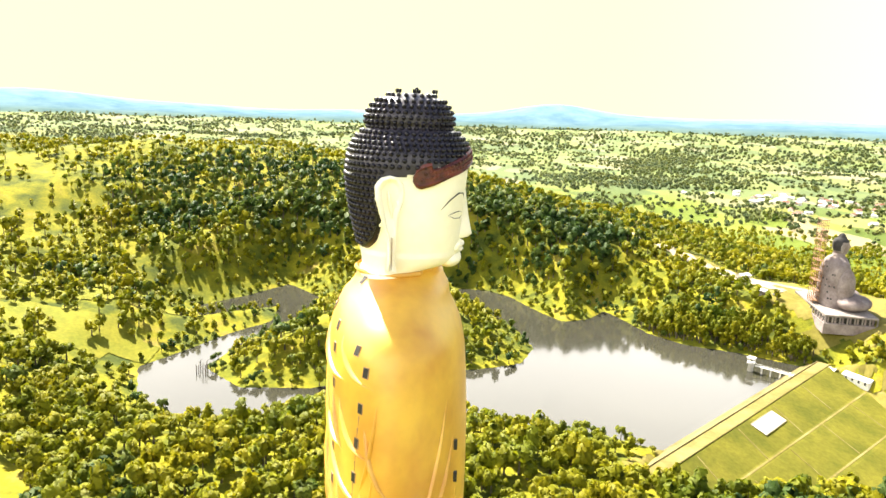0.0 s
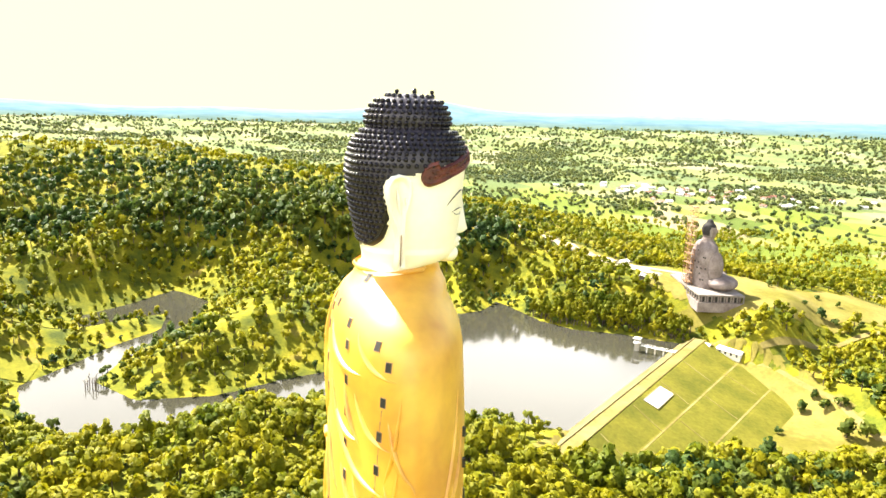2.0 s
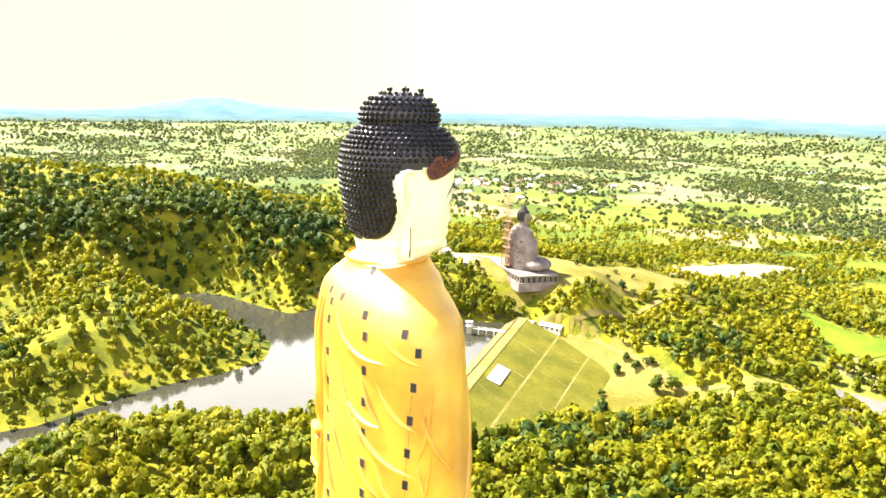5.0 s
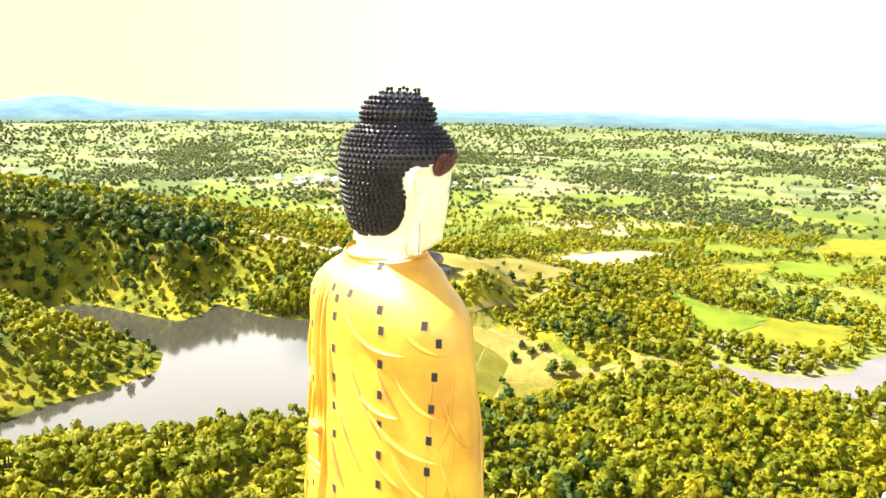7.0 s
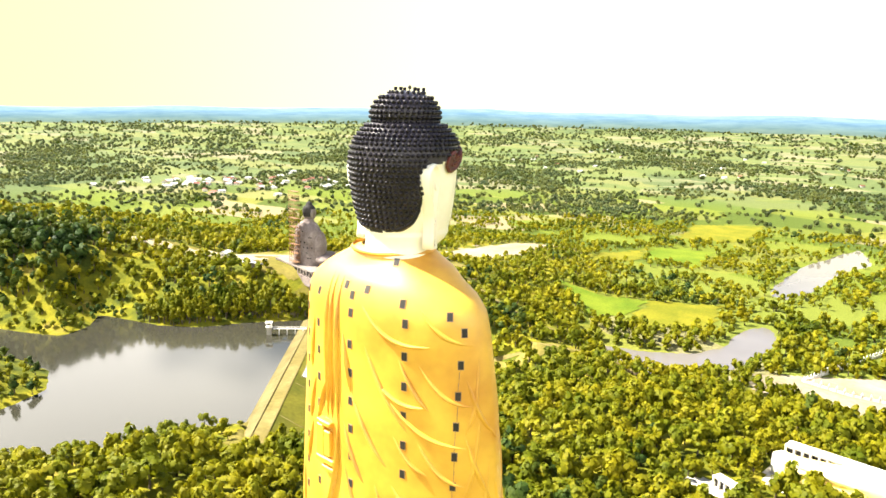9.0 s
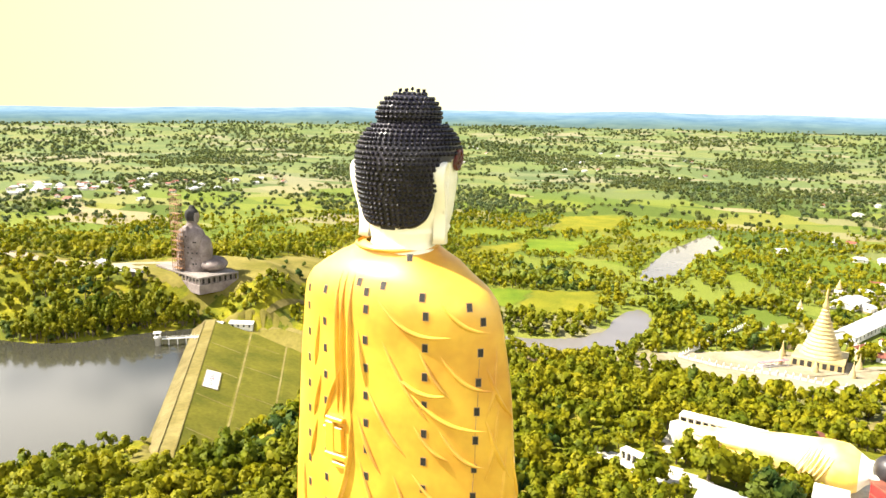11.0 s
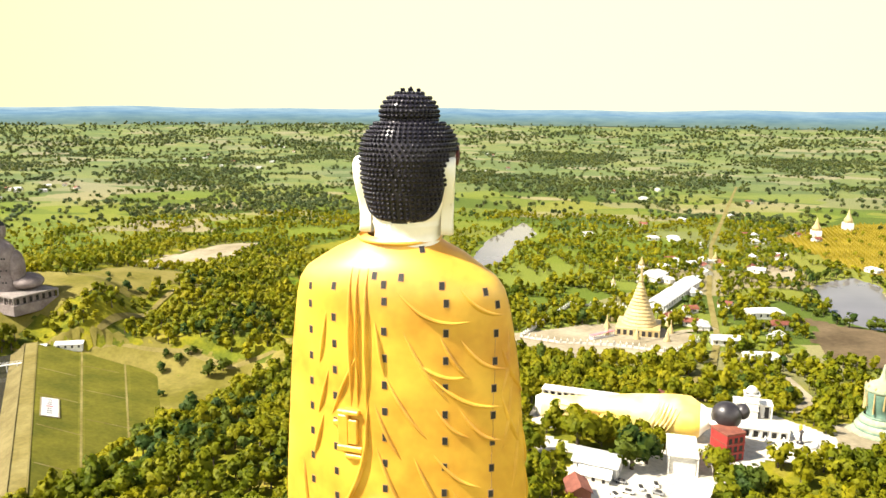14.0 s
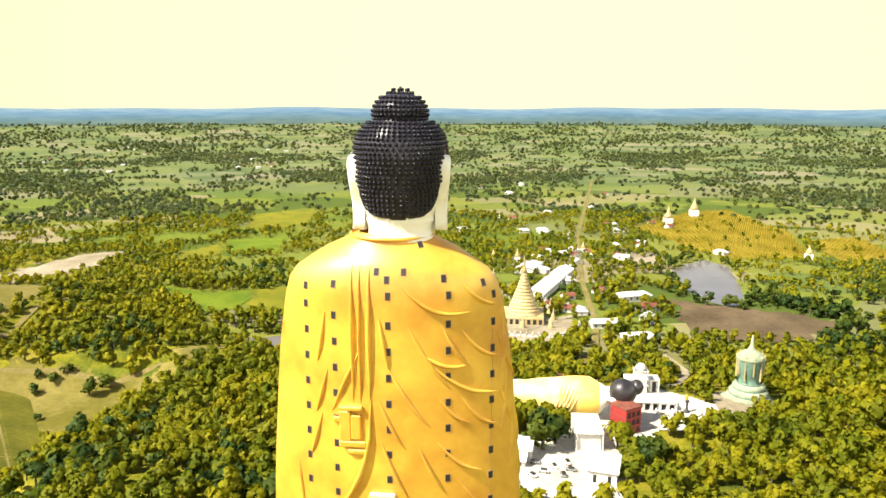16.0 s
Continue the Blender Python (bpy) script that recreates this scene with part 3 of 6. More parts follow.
def statue():
    GOLD, SKIN, HAIR, BAND, DARK, LINE, PALE, FRAME, SCALP = range(9)
    bm = bmesh.new()
    loft(bm, SZ_BODY, [0, 15, 30, 45, 55, 62, 66, 70, 74, 78, 82, 85, 88, 91, 93.5, 96, 98, 99.5, 101, 102, 102.9, 103.7, 104.5, 105.2, 105.9, 106.5, 107.0, 107.5, 107.9, 108.2, 108.5, 108.62], 96, GOLD)
    rnd = random.Random(5)
    body, bm = bm, bmesh.new()
    zs = [106.0 + 0.28 * i for i in range(77)] + [127.62, 127.7]
    rings, fs = loft(bm, SZ_HEAD, zs, 120, SKIN)
    bm.faces.new(rings[-1]).material_index = SCALP
    hair_v = set()
    for f in fs:
        c = f.calc_center_median()
        if c.z > hairline(c.x):
            f.material_index = SCALP
            hair_v.update(f.verts)
    for ring, z in zip(rings, zs):
        xb, xf, hw, e = section(SZ_HEAD, z)
        for v in ring:
            if v not in hair_v:
                k = 0.955 if z > 110.5 else 1.0
                v.co.x, v.co.y = (v.co.x - 1) * (k if v.co.x < 4 else 0.985) + 1, v.co.y * k
    # snail curls, in rows round the head and the topknot
    row, z = 0, 111.5
    while z < 127.5:
        xb, xf, hw, e = section(SZ_HEAD, z)
        top = z > 123.95
        n = max(5, int(math.pi * ((xf - xb) / 2 + hw) / 0.68))
        for i in range(n):
            a = 2 * math.pi * (i + 0.5 * (row % 2)) / n
            p = on_section(SZ_HEAD, z, a)
            if p.z < hairline(p.x) + 0.25 or (-4.4 < p.x < 0.7 and p.z < hairline(p.x) + 0.75) or (p.x > 0.2 and p.z < 122.0 - 2.45 * min(1.0, math.acos(max(-1, min(1, math.cos(a)))) / radians(88)) ** 1.25):
                continue
            q = on_section(SZ_HEAD, z + 0.05, a) - on_section(SZ_HEAD, z - 0.05, a)
            w = on_section(SZ_HEAD, z, a + 0.01) - on_section(SZ_HEAD, z, a - 0.01)
            nm = w.cross(q).normalized()
            knob(bm, p, nm, 0.27 + rnd.uniform(-0.02, 0.02), 0.34, HAIR)
        z += 0.62 if z < 121 else (0.50 if z < 123.3 else 0.56)
        row += 1
    # smooth lower edge of the hair
    for sgn in (-1, 1):
        pts, nms = [], []
        for x in [-5.0 + 0.1 * i for i in range(21)] + [-2.9, -2.85, -2.75, -2.6, -2.4]:
            z = hairline(x)
            xb, xf, hw, e = section(SZ_HEAD, z)
            u = min(0.999, abs((x - (xb + xf) / 2) / ((xf - xb) / 2)))
            y = hw * (1 - u ** e) ** (1 / e)
            pts.append(Vector((x, sgn * y, z + 0.1)))
            nms.append(Vector(((x - (xb + xf) / 2) / (xf - xb), sgn * y / hw / 2, 0)).normalized())
        ridge(bm, pts, nms, 0.42, 0.5, HAIR, 0.2)
    for a in range(6):
        p = Vector((0.9 + 2.3 * math.cos(a * 1.047 + 0.4), 1.1 * math.sin(a * 1.047 + 0.4), 127.25))
        lathe(bm, ((0.06, 0), (0.06, 0.42), (0.21, 0.46), (0.24, 0.8), (0.2, 0.86)), 7, HAIR, p)
    lathe(bm, ((0.06, 0), (0.06, 0.3), (0.24, 0.35), (0.22, 0.6), (0.08, 0.75)), 8, HAIR, (0.9, 0, 127.6))
    # brow band
    cols = []
    def band_line(i):
        a = math.radians(-88 + 176 * i / 80)
        u = abs(a) / math.radians(88)
        return a, u, 121.45 - 2.45 * u ** 1.25
    for i in range(81):
        a, u, zc = band_line(i)
        end = math.sqrt(max(0.04, 1 - (max(0.0, u - 0.92) / 0.08) ** 2))
        up = (1.3 if u > 0.84 else 0.72 + 0.25 * math.cos(u * 3.6)) * end          # the end curls up like a scroll
        down = (0.95 + 0.25 * float(smooth01(0.6, 0.85, u))) * end
        cols.append([bm.verts.new(on_section(SZ_HEAD, zc + h, a, g)) for h, g in ((-down, -0.1), (-down, 0.22), (-down * 0.75, 0.36), (-down * 0.6, 0.24), (up * 0.6, 0.24), (up * 0.75, 0.36), (up, 0.22), (up, -0.1))])
    for a, b in zip(cols, cols[1:]):
        for i in range(7):
            bm.faces.new((a[i], b[i], b[i + 1], a[i + 1])).material_index = BAND
    for c in (cols[0], cols[-1]):
        bm.faces.new(c).material_index = BAND
    for i in range(3, 78):                      # studs along the band
        a, u, zc = band_line(i)
        p = on_section(SZ_HEAD, zc + 0.28 * (-1) ** i, a, 0.24)
        knob(bm, p, Vector((math.cos(a), math.sin(a), 0)), 0.2, 0.16, BAND)
    # face: nose, lips, chin, brows and eyelids
    def bridge(rows, mi):
        vs = [[bm.verts.new((x, y, z)) for x, y in ((5.4, -w * 1.15), (6.2 + (x - 6.2) * 0.45, -w), (x, -w * 0.3), (x, w * 0.3), (6.2 + (x - 6.2) * 0.45, w), (5.4, w * 1.15))] for z, x, w in rows]
        for a, b in zip(vs, vs[1:]):
            for i in range(5):
                f = bm.faces.new((a[i], a[i + 1], b[i + 1], b[i]))
                f.smooth, f.material_index = True, mi
        for r in (vs[0], vs[-1]):
            bm.faces.new(r).material_index = mi
    bridge(((111.95, 6.3, 0.8), (112.1, 7.2, 1.15), (112.45, 7.65, 1.1), (113.2, 7.45, 0.8), (114.6, 7.15, 0.6), (116.2, 6.9, 0.7), (117.4, 6.7, 1.3)), SKIN)
    blob(bm, (5.0, 0, 109.75), (1.55, 2.7, 1.15), SKIN)
    blob(bm, (5.75, 0, 110.75), (1.0, 1.7, 0.42), SKIN)
    blob(bm, (5.8, 0, 111.35), (1.05, 1.9, 0.42), SKIN)
    blob(bm, (5.4, 0, 111.2), (1.05, 2.6, 1.3), SKIN)
    for sgn in (-1, 1):
        for path, w in ((((14, 116.6), (24, 117.3), (36, 117.4), (50, 116.7), (60, 115.8)), 0.09), (((18, 114.8), (28, 114.6), (40, 114.7), (50, 115.1)), 0.05), (((20, 115.2), (30, 115.4), (42, 115.3), (50, 115.1)), 0.04)):
            pts = [on_section(SZ_HEAD, z, sgn * radians(a), -0.06) for a, z in path]
            ridge(bm, pts, [Vector((p.x - 1, p.y, 0)).normalized() for p in pts], w, 0.14, LINE, 0.05)
        # ears with rim and long lobes
        outline = ((-1.38, 109.0), (-1.2, 110.2), (-1.18, 111.6), (-1.3, 113.0), (-1.7, 114.0), (-2.2, 115.2), (-2.65, 116.8), (-2.72, 118.2), (-2.2, 119.0), (-1.3, 119.3), (-0.4, 119.1), (0.15, 118.4), (0.25, 117.4), (0.1, 116.4), (-0.39, 115.0), (-0.45, 113.9), (-0.5, 113.0), (-0.55, 111.6), (-0.52, 110.2), (-0.35, 109.0))
        def lay(x, z, o):
            return Vector((x - 0.6 + 0.15 * o, sgn * (5.75 + o + max(0, (z - 112)) * 0.03 + (-1.2 - x) * 0.22), z))
        def middle(x, z, k, kz):
            cx = float(np.interp(z, (109, 113, 115, 117, 119.3), (-0.86, -0.9, -1.15, -1.2, -1.2)))
            cz = 116.9 if z > 114 else 111.2
            return x + (cx - x) * k, z + (cz - z) * kz
        inner, outer = [bm.verts.new(lay(x, z, -0.9)) for x, z in outline], [bm.verts.new(lay(x, z, 0.5)) for x, z in outline]
        lip = [bm.verts.new(lay(*middle(x, z, 0.14, 0.05), 0.78)) for x, z in outline]
        fold = [bm.verts.new(lay(*middle(x, z, 0.30, 0.16), 0.55)) for x, z in outline]
        dip = [bm.verts.new(lay(*middle(x, z, 0.50, 0.34), -0.15 if z > 114 else 0.3)) for x, z in outline]
        n = len(outline)
        for a, b in ((inner, outer), (outer, lip), (lip, fold), (fold, dip)):
            for i in range(n):
                f = bm.faces.new((a[i], a[(i + 1) % n], b[(i + 1) % n], b[i]))
                f.smooth, f.material_index = True, SKIN
        f = bm.faces.new(dip)
        f.material_index = SKIN
        ridge(bm, [lay(-0.95 - 0.08 * i, 114.8 + 0.5 * i, 0.1) for i in range(7)], [Vector((0, sgn, 0))] * 7, 0.28, 0.6, SKIN)       # inner fold
        ridge(bm, [lay(-0.28 - 0.04 * i, 115.6 + 0.3 * i, 0.3) for i in range(5)], [Vector((0, sgn, 0))] * 5, 0.3, 0.5, SKIN)       # tragus
        box(bm, -1.5, -1.42, sgn * 6.25 - 0.1, sgn * 6.25 + 0.12, 109.4, 112.8, 0.0, FRAME)                                         # slit of the lobe, drawn as a darker strip
    # the head turns a little from the shoulders
    bmesh.ops.transform(bm, matrix=pose(-0.53, -1.23, 0, 0, 0, 4.7), verts=bm.verts)
    me = bpy.data.meshes.new("head")
    bm.to_mesh(me)
    bm.free()
    bm = body
    bm.from_mesh(me)
    bpy.data.meshes.remove(me)
    # collar roll round the neck
    for k, (zc, g) in enumerate(((108.35, 0.25), (107.3, 0.2))):
        pts = [on_section(SZ_BODY, zc + 0.25 * math.cos(a) * (k + 1), a, g) for a in (2 * math.pi * i / 48 for i in range(49))]
        if k == 0:
            for p, q in zip(pts, pts[1:]):
                t = q - p
                o = Vector((p.x, p.y, 0)).normalized() * 0.3
                o2 = Vector((q.x, q.y, 0)).normalized() * 0.3
                up = Vector((0, 0, 0.28))
                ring = [bm.verts.new(v) for v in (p + o, q + o2, q + up, p + up, p - up, q - up)]
                for c in ((0, 1, 2, 3), (4, 5, 1, 0)):
                    f = bm.faces.new([ring[j] for j in c])
                    f.smooth, f.material_index = True, GOLD
    # robe folds on the back: start, end, sag
    folds = ((-8.0, 103.0, -13.3, 99.0, 0.9), (-0.2, 102.5, -9.6, 98.6, 1.6), (-1.0, 97.6, -7.2, 87.6, 0.8), (-5.8, 96.8, -9.6, 90.8, 0.7), (-8.2, 96.4, -13.8, 91.8, 1.2),
             (2.6, 98.6, 1.2, 90.5, 0.3), (-2.5, 93.6, -9.5, 91.2, 1.1), (-4.0, 91.8, -13.8, 86.7, 1.4), (1.5, 91.5, -4.5, 82.4, 0.8), (-5.2, 87.0, -9.6, 82.8, 0.8),
             (-8.3, 86.8, -13.6, 82.0, 1.2), (2.8, 87.0, -1.0, 79.3, 0.7), (-5.0, 80.6, -11.2, 75.6, 1.0), (-2.6, 80.0, -6.4, 72.6, 0.6), (2.6, 81.0, -1.4, 72.0, 0.7),
             (-7.5, 75.5, -12.8, 69.5, 1.0), (5.2, 93.5, 9.6, 84.0, -0.2), (10.2, 98.8, 11.6, 91.0, 0.5), (10.0, 90.6, 12.0, 83.6, 0.4), (11.0, 84.0, 13.0, 77.0, 0.4), (15.2, 76.0, 14.2, 68.0, 0.2),
             (-13.0, 95.0, -15.4, 88.0, 0.3), (-13.2, 88.5, -15.8, 80.0, 0.3))
    for y0, z0, y1, z1, sag in folds:
        pts, nms = [], []
        for i in range(13):
            u = i / 12
            p, nm = back_of_robe(-2.0 + y0 + (y1 - y0) * u, z0 + (z1 - z0) * u - sag * math.sin(math.pi * u))
            pts.append(p)
            nms.append(nm)
        ridge(bm, pts, nms, 0.42, 0.62, GOLD)
    # folds on the right flank
    for a0, z0, a1, z1 in ((-40, 97, -75, 80), (-48, 88, -84, 71), (-95, 84, -75, 76), (-92, 78, -72, 70), (-35, 92, -58, 84), (-100, 98, -116, 88), (-104, 91, -118, 80), (-30, 86, -66, 70), (-98, 86, -112, 74)):
        pts = [on_section(SZ_BODY, z0 + (z1 - z0) * i / 12 - 1.2 * math.sin(math.pi * i / 12), radians(a0 + (a1 - a0) * i / 12)) for i in range(13)]
        ridge(bm, pts, [Vector((p.x / 60, p.y / 240, 0)).normalized() for p in pts], 0.35, 0.5, GOLD)
    # shawl end hanging down the back, its knot and tassel
    for y0, wid in ((3.9, 0.5), (6.3, 0.45), (5.2, 0.25)):
        pts, nms = zip(*(back_of_robe(-2.0 + y0 + (0.05 * math.sin(i)), 105.2 - i * (19.4 / 14)) for i in range(15)))
        ridge(bm, list(pts), list(nms), wid, 0.75, GOLD)
    pts, nms = zip(*(back_of_robe(y - 2.0, z) for y, z in ((3.7, 87), (3.9, 84), (4.0, 81), (4.6, 78), (5.6, 75), (6.8, 72.5), (8.6, 70), (10.5, 67))))
    ridge(bm, list(pts), list(nms), 0.5, 0.9, GOLD)
    for y, z, hy, hz_, o in ((7.6, 84.8, 0.75, 0.6, 0.7), (6.1, 85.3, 1.2, 0.35, 0.9), (7.4, 82.6, 0.8, 2.2, 0.8), (5.9, 82.5, 0.7, 1.8, 0.6), (6.4, 80.0, 1.9, 0.45, 0.7), (5.6, 78.9, 1.6, 0.35, 0.5), (8.8, 83.2, 0.5, 0.4, 0.4)):
        y -= 2.0
        p, nm = back_of_robe(y, z)
        box(bm, p.x - o, p.x + 0.7, y - hy, y + hy, z - hz_, z + hz_, 0.16, GOLD)
    # small windows with pale frames, one to a storey; near-black panels stand in for the dark hollows
    floors = [97.15 - 3.69 * i for i in range(9)]
    spots = [(y, z) for y in (1.4, -6.5) for z in floors + [101.1]] + [(-12.3, z - 0.4) for z in floors + [100.9]] + [(9.0, z + 0.9) for z in floors + [101.4]] + [(13.3, z + 2.0) for z in floors + [99.6]]
    spots += [(-5.8, 103.3), (-10.9, 102.3), (1.6, 103.2), (-2.4, 107.4), (3.0, 104.2), (-0.6, 104.2)]
    for y, z in spots:
        p, nm = back_of_robe(y - 2.1, z)
        t = Vector((0, 0, 1)).cross(nm).normalized()
        up = nm.cross(t).normalized()
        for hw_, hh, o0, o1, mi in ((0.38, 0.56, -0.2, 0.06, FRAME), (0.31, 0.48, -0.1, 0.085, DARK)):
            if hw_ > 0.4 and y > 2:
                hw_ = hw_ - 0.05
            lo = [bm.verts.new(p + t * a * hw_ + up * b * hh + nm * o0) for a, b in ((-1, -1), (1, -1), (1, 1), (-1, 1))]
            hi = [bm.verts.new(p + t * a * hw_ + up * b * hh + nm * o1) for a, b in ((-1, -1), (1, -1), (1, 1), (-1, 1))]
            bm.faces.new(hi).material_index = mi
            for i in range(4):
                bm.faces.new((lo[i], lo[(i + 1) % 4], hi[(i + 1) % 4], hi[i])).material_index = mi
    for z in floors[1:4]:
        for a in (-33,):
            p = on_section(SZ_BODY, z - 3.0, radians(a), 0.08)
            box(bm, p.x - 0.2, p.x + 0.2, p.y - 0.35, p.y + 0.1, p.z - 0.55, p.z + 0.55, 0.0, DARK)
    # lightning cable down one row of windows
    for i in range(22):
        p, nm = back_of_robe(-14.4 + 0.05 * math.sin(i), 96.5 - 1.2 * i)
        box(bm, p.x - 0.04, p.x + 0.1, p.y - 0.025, p.y + 0.025, p.z - 0.62, p.z + 0.62, 0, FRAME)
    # pale lean-to hatch low on the back
    p, nm = back_of_robe(1.4, 71.8)
    box(bm, p.x - 1.2, p.x + 0.5, -1.6, 2.2, 70.2, 72.9, 0.2, PALE)
    box(bm, p.x - 1.3, p.x, -1.5, -0.2, 70.0, 72.3, 0.0, DARK)
    bmesh.ops.recalc_face_normals(bm, faces=bm.faces)
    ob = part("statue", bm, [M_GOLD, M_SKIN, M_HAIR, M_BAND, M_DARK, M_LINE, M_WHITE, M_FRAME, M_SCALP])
    ob.matrix_world = pose(4.67, 5.96, 0, 0, 0, 0.5)
    return tagged(ob, "colossal standing statue in gold robes with curled black hair", "statue")


statue()


# ---- the dam ----
def dam():
    a, b = Vector((92, 187, 0)), Vector((232, 329, 0))
    t = (b - a).normalized()
    n = Vector((t.y, -t.x, 0))                  # downstream
    L = (b - a).length
    top = empty("dam", Matrix.Translation(a) @ Matrix(((t.x, n.x, 0, 0), (t.y, n.y, 0, 0), (0, 0, 1, 0), (0, 0, 0, 1))), "grass-covered earth dam with a crest track and berms", "dam", kind="structure")
    bm = bmesh.new()
    # profile: across (downstream positive), height; the body is wider in the middle of the valley
    prof = ((-34, -23), (-9, -16.6), (-4, -13.4), (-3, -12.9), (3, -12.9), (5, -13.4), (22, -19.5), (25, -19.9), (43, -25.6), (46, -26.0), (62, -30.9))
    rows = []
    steps = 40
    for i in range(steps + 1):
        s = i / steps
        k = 1.0
        rows.append([bm.verts.new((L * s, y * (k if y < 5 else 0.86 + 0.28 * s), z)) for y, z in prof])
    for r, q in zip(rows, rows[1:]):
        for j in range(len(prof) - 1):
            f = bm.faces.new((r[j], r[j + 1], q[j + 1], q[j]))
            f.material_index = 1 if j == 3 else (2 if j < 3 else 0)
    part("embankment", bm, [M_GRASS, M_PATH, M_RIPRAP], top)
    def strip(name, x0, y0, x1, y1, w, lift=0.14, mat=M_PATH, segs=24):
        bm = bmesh.new()
        v = []
        d = Vector((x1 - x0, y1 - y0, 0)).normalized()
        sd = Vector((-d.y, d.x, 0)) * w / 2
        def zz(x, y):
            s = x / L
            yy = y if y < 5 else y / (0.86 + 0.28 * s)
            return float(np.interp(yy, [p[0] for p in prof], [p[1] for p in prof]))
        for i in range(segs + 1):
            x, y = x0 + (x1 - x0) * i / segs, y0 + (y1 - y0) * i / segs
            pair = []
            for q in (-1, 1):
                px_, py_ = x + sd.x * q, y + sd.y * q
                pair += [bm.verts.new((px_, py_, zz(px_, py_) + lift)), bm.verts.new((px_, py_, zz(px_, py_) - 0.4))]
            v.append(pair)
        for p, q in zip(v, v[1:]):
            for c in ((p[0], p[2], q[2], q[0]), (p[0], q[0], q[1], p[1]), (p[2], p[3], q[3], q[2])):
                bm.faces.new(c)
        return part(name, bm, mat, top)
    strip("berm_path", 0, 20.3, L, 26.6, 1.0)
    strip("berm_path", 4, 38, L - 8, 49.5, 0.9)
    strip("crest_kerb", 0, -3.3, L, -3.3, 0.5, 0.5, M_RIPRAP)
    strip("crest_kerb", 0, 3.4, L, 3.4, 0.5, 0.35, M_PATH)
    for s in (0.16, 0.36, 0.56, 0.76):
        strip("drain", L * s, 5, L * (s - 0.03), 22, 0.7, segs=10)
        strip("drain", L * (s + 0.06), 25, L * (s + 0.03), 44, 0.6, segs=10)
    return top, L


DAM, DAM_L = dam()


# ---- trees ----
def crown_arrays(seed, n_leaf, lumps, size, shape, leaf):
    """A crown of many small bent leaf sprays round a few uneven limbs, and a tapered trunk. Quads; material 0 leaves, 1 bark."""
    r = np.random.RandomState(seed)
    rx_, rz_, base = shape
    cen = r.normal(size=(lumps, 3))
    cen /= np.linalg.norm(cen, axis=1)[:, None]
    cen *= np.array([rx_, rx_, rz_]) * r.uniform(0.35, 0.68, (lumps, 1))
    rad = r.uniform(0.42, 0.66, lumps) * min(rx_, rz_)
    cen[:, 2] += base + rz_
    which = r.randint(0, lumps, n_leaf)
    d = r.normal(size=(n_leaf, 3))
    d[:, 2] += 0.35
    d /= np.linalg.norm(d, axis=1)[:, None]
    p = cen[which] + d * rad[which][:, None] * r.uniform(0.72, 1.08, (n_leaf, 1))
    nrm = d + r.normal(size=(n_leaf, 3)) * 0.32
    nrm /= np.linalg.norm(nrm, axis=1)[:, None]
    t = np.cross(nrm, r.normal(size=(n_leaf, 3)))
    t /= np.linalg.norm(t, axis=1)[:, None]
    b = np.cross(nrm, t)
    s = leaf * r.uniform(0.6, 1.35, (n_leaf, 1))
    k = r.uniform(0.55, 1.0, (n_leaf, 1))
    v = np.stack([p - t * s, p - b * s * k + nrm * s * 0.25, p + t * s, p + b * s * k - nrm * s * 0.2], 1).reshape(-1, 3)
    f = np.arange(n_leaf * 4).reshape(-1, 4)
    mat = np.zeros(n_leaf, int)
    # inner masses that close the crown
    iv, iff = [], []
    for c, q in zip(cen, rad):
        o = len(v) + len(iv) * 1
        e = q * 0.74
        ring = [c + np.array([0, 0, e]), c + np.array([e, 0, 0]), c + np.array([0, e, 0]), c + np.array([-e, 0, 0]), c + np.array([0, -e, 0]), c + np.array([0, 0, -e])]
        iv += ring
        iff += [(o, o + 1, o + 2, o + 2), (o, o + 2, o + 3, o + 3), (o, o + 3, o + 4, o + 4), (o, o + 4, o + 1, o + 1)]
    # quads need four corners: split each facet at its middle edge instead of repeating a corner
    qv, qf = [], []
    for a, b2, c2, _ in iff:
        A, B, C = iv[a - len(v)], iv[b2 - len(v)], iv[c2 - len(v)]
        o = len(v) + len(qv)
        qv += [A, B, (B + C) / 2 * 1.0 + ((B + C) / 2 - A) * 0.15, C]
        qf.append((o, o + 1, o + 2, o + 3))
    v = np.concatenate([v, np.array(qv)])
    f = np.concatenate([f, np.array(qf)])
    mat = np.concatenate([mat, np.zeros(len(qf), int)])
    # trunk
    tr, o = 0.045 * (rx_ + rz_), len(v)
    tv = []
    for z, w in ((-0.6, 1.3), (base + rz_ * 0.9, 0.5)):
        tv += [(w * tr * math.cos(a), w * tr * math.sin(a), z) for a in (0.3, 1.556, 2.81, 4.07, 5.33)]
    v = np.concatenate([v, np.array(tv)])
    f = np.concatenate([f, np.array([(o + i, o + (i + 1) % 5, o + 5 + (i + 1) % 5, o + 5 + i) for i in range(5)])])
    mat = np.concatenate([mat, np.ones(5, int)])
    # normals that follow the crown as a whole, so that it shades softly
    mid = np.array([0, 0, base + rz_ * 0.8])
    nv = (v - mid) / np.array([rx_, rx_, rz_])
    nv[:n_leaf * 4] += np.repeat(nrm, 4, axis=0) * 0.8
    nv[-10:, 2] = 0
    nv /= np.linalg.norm(nv, axis=1)[:, None] + 1e-9
    return v * size, f, mat, nv


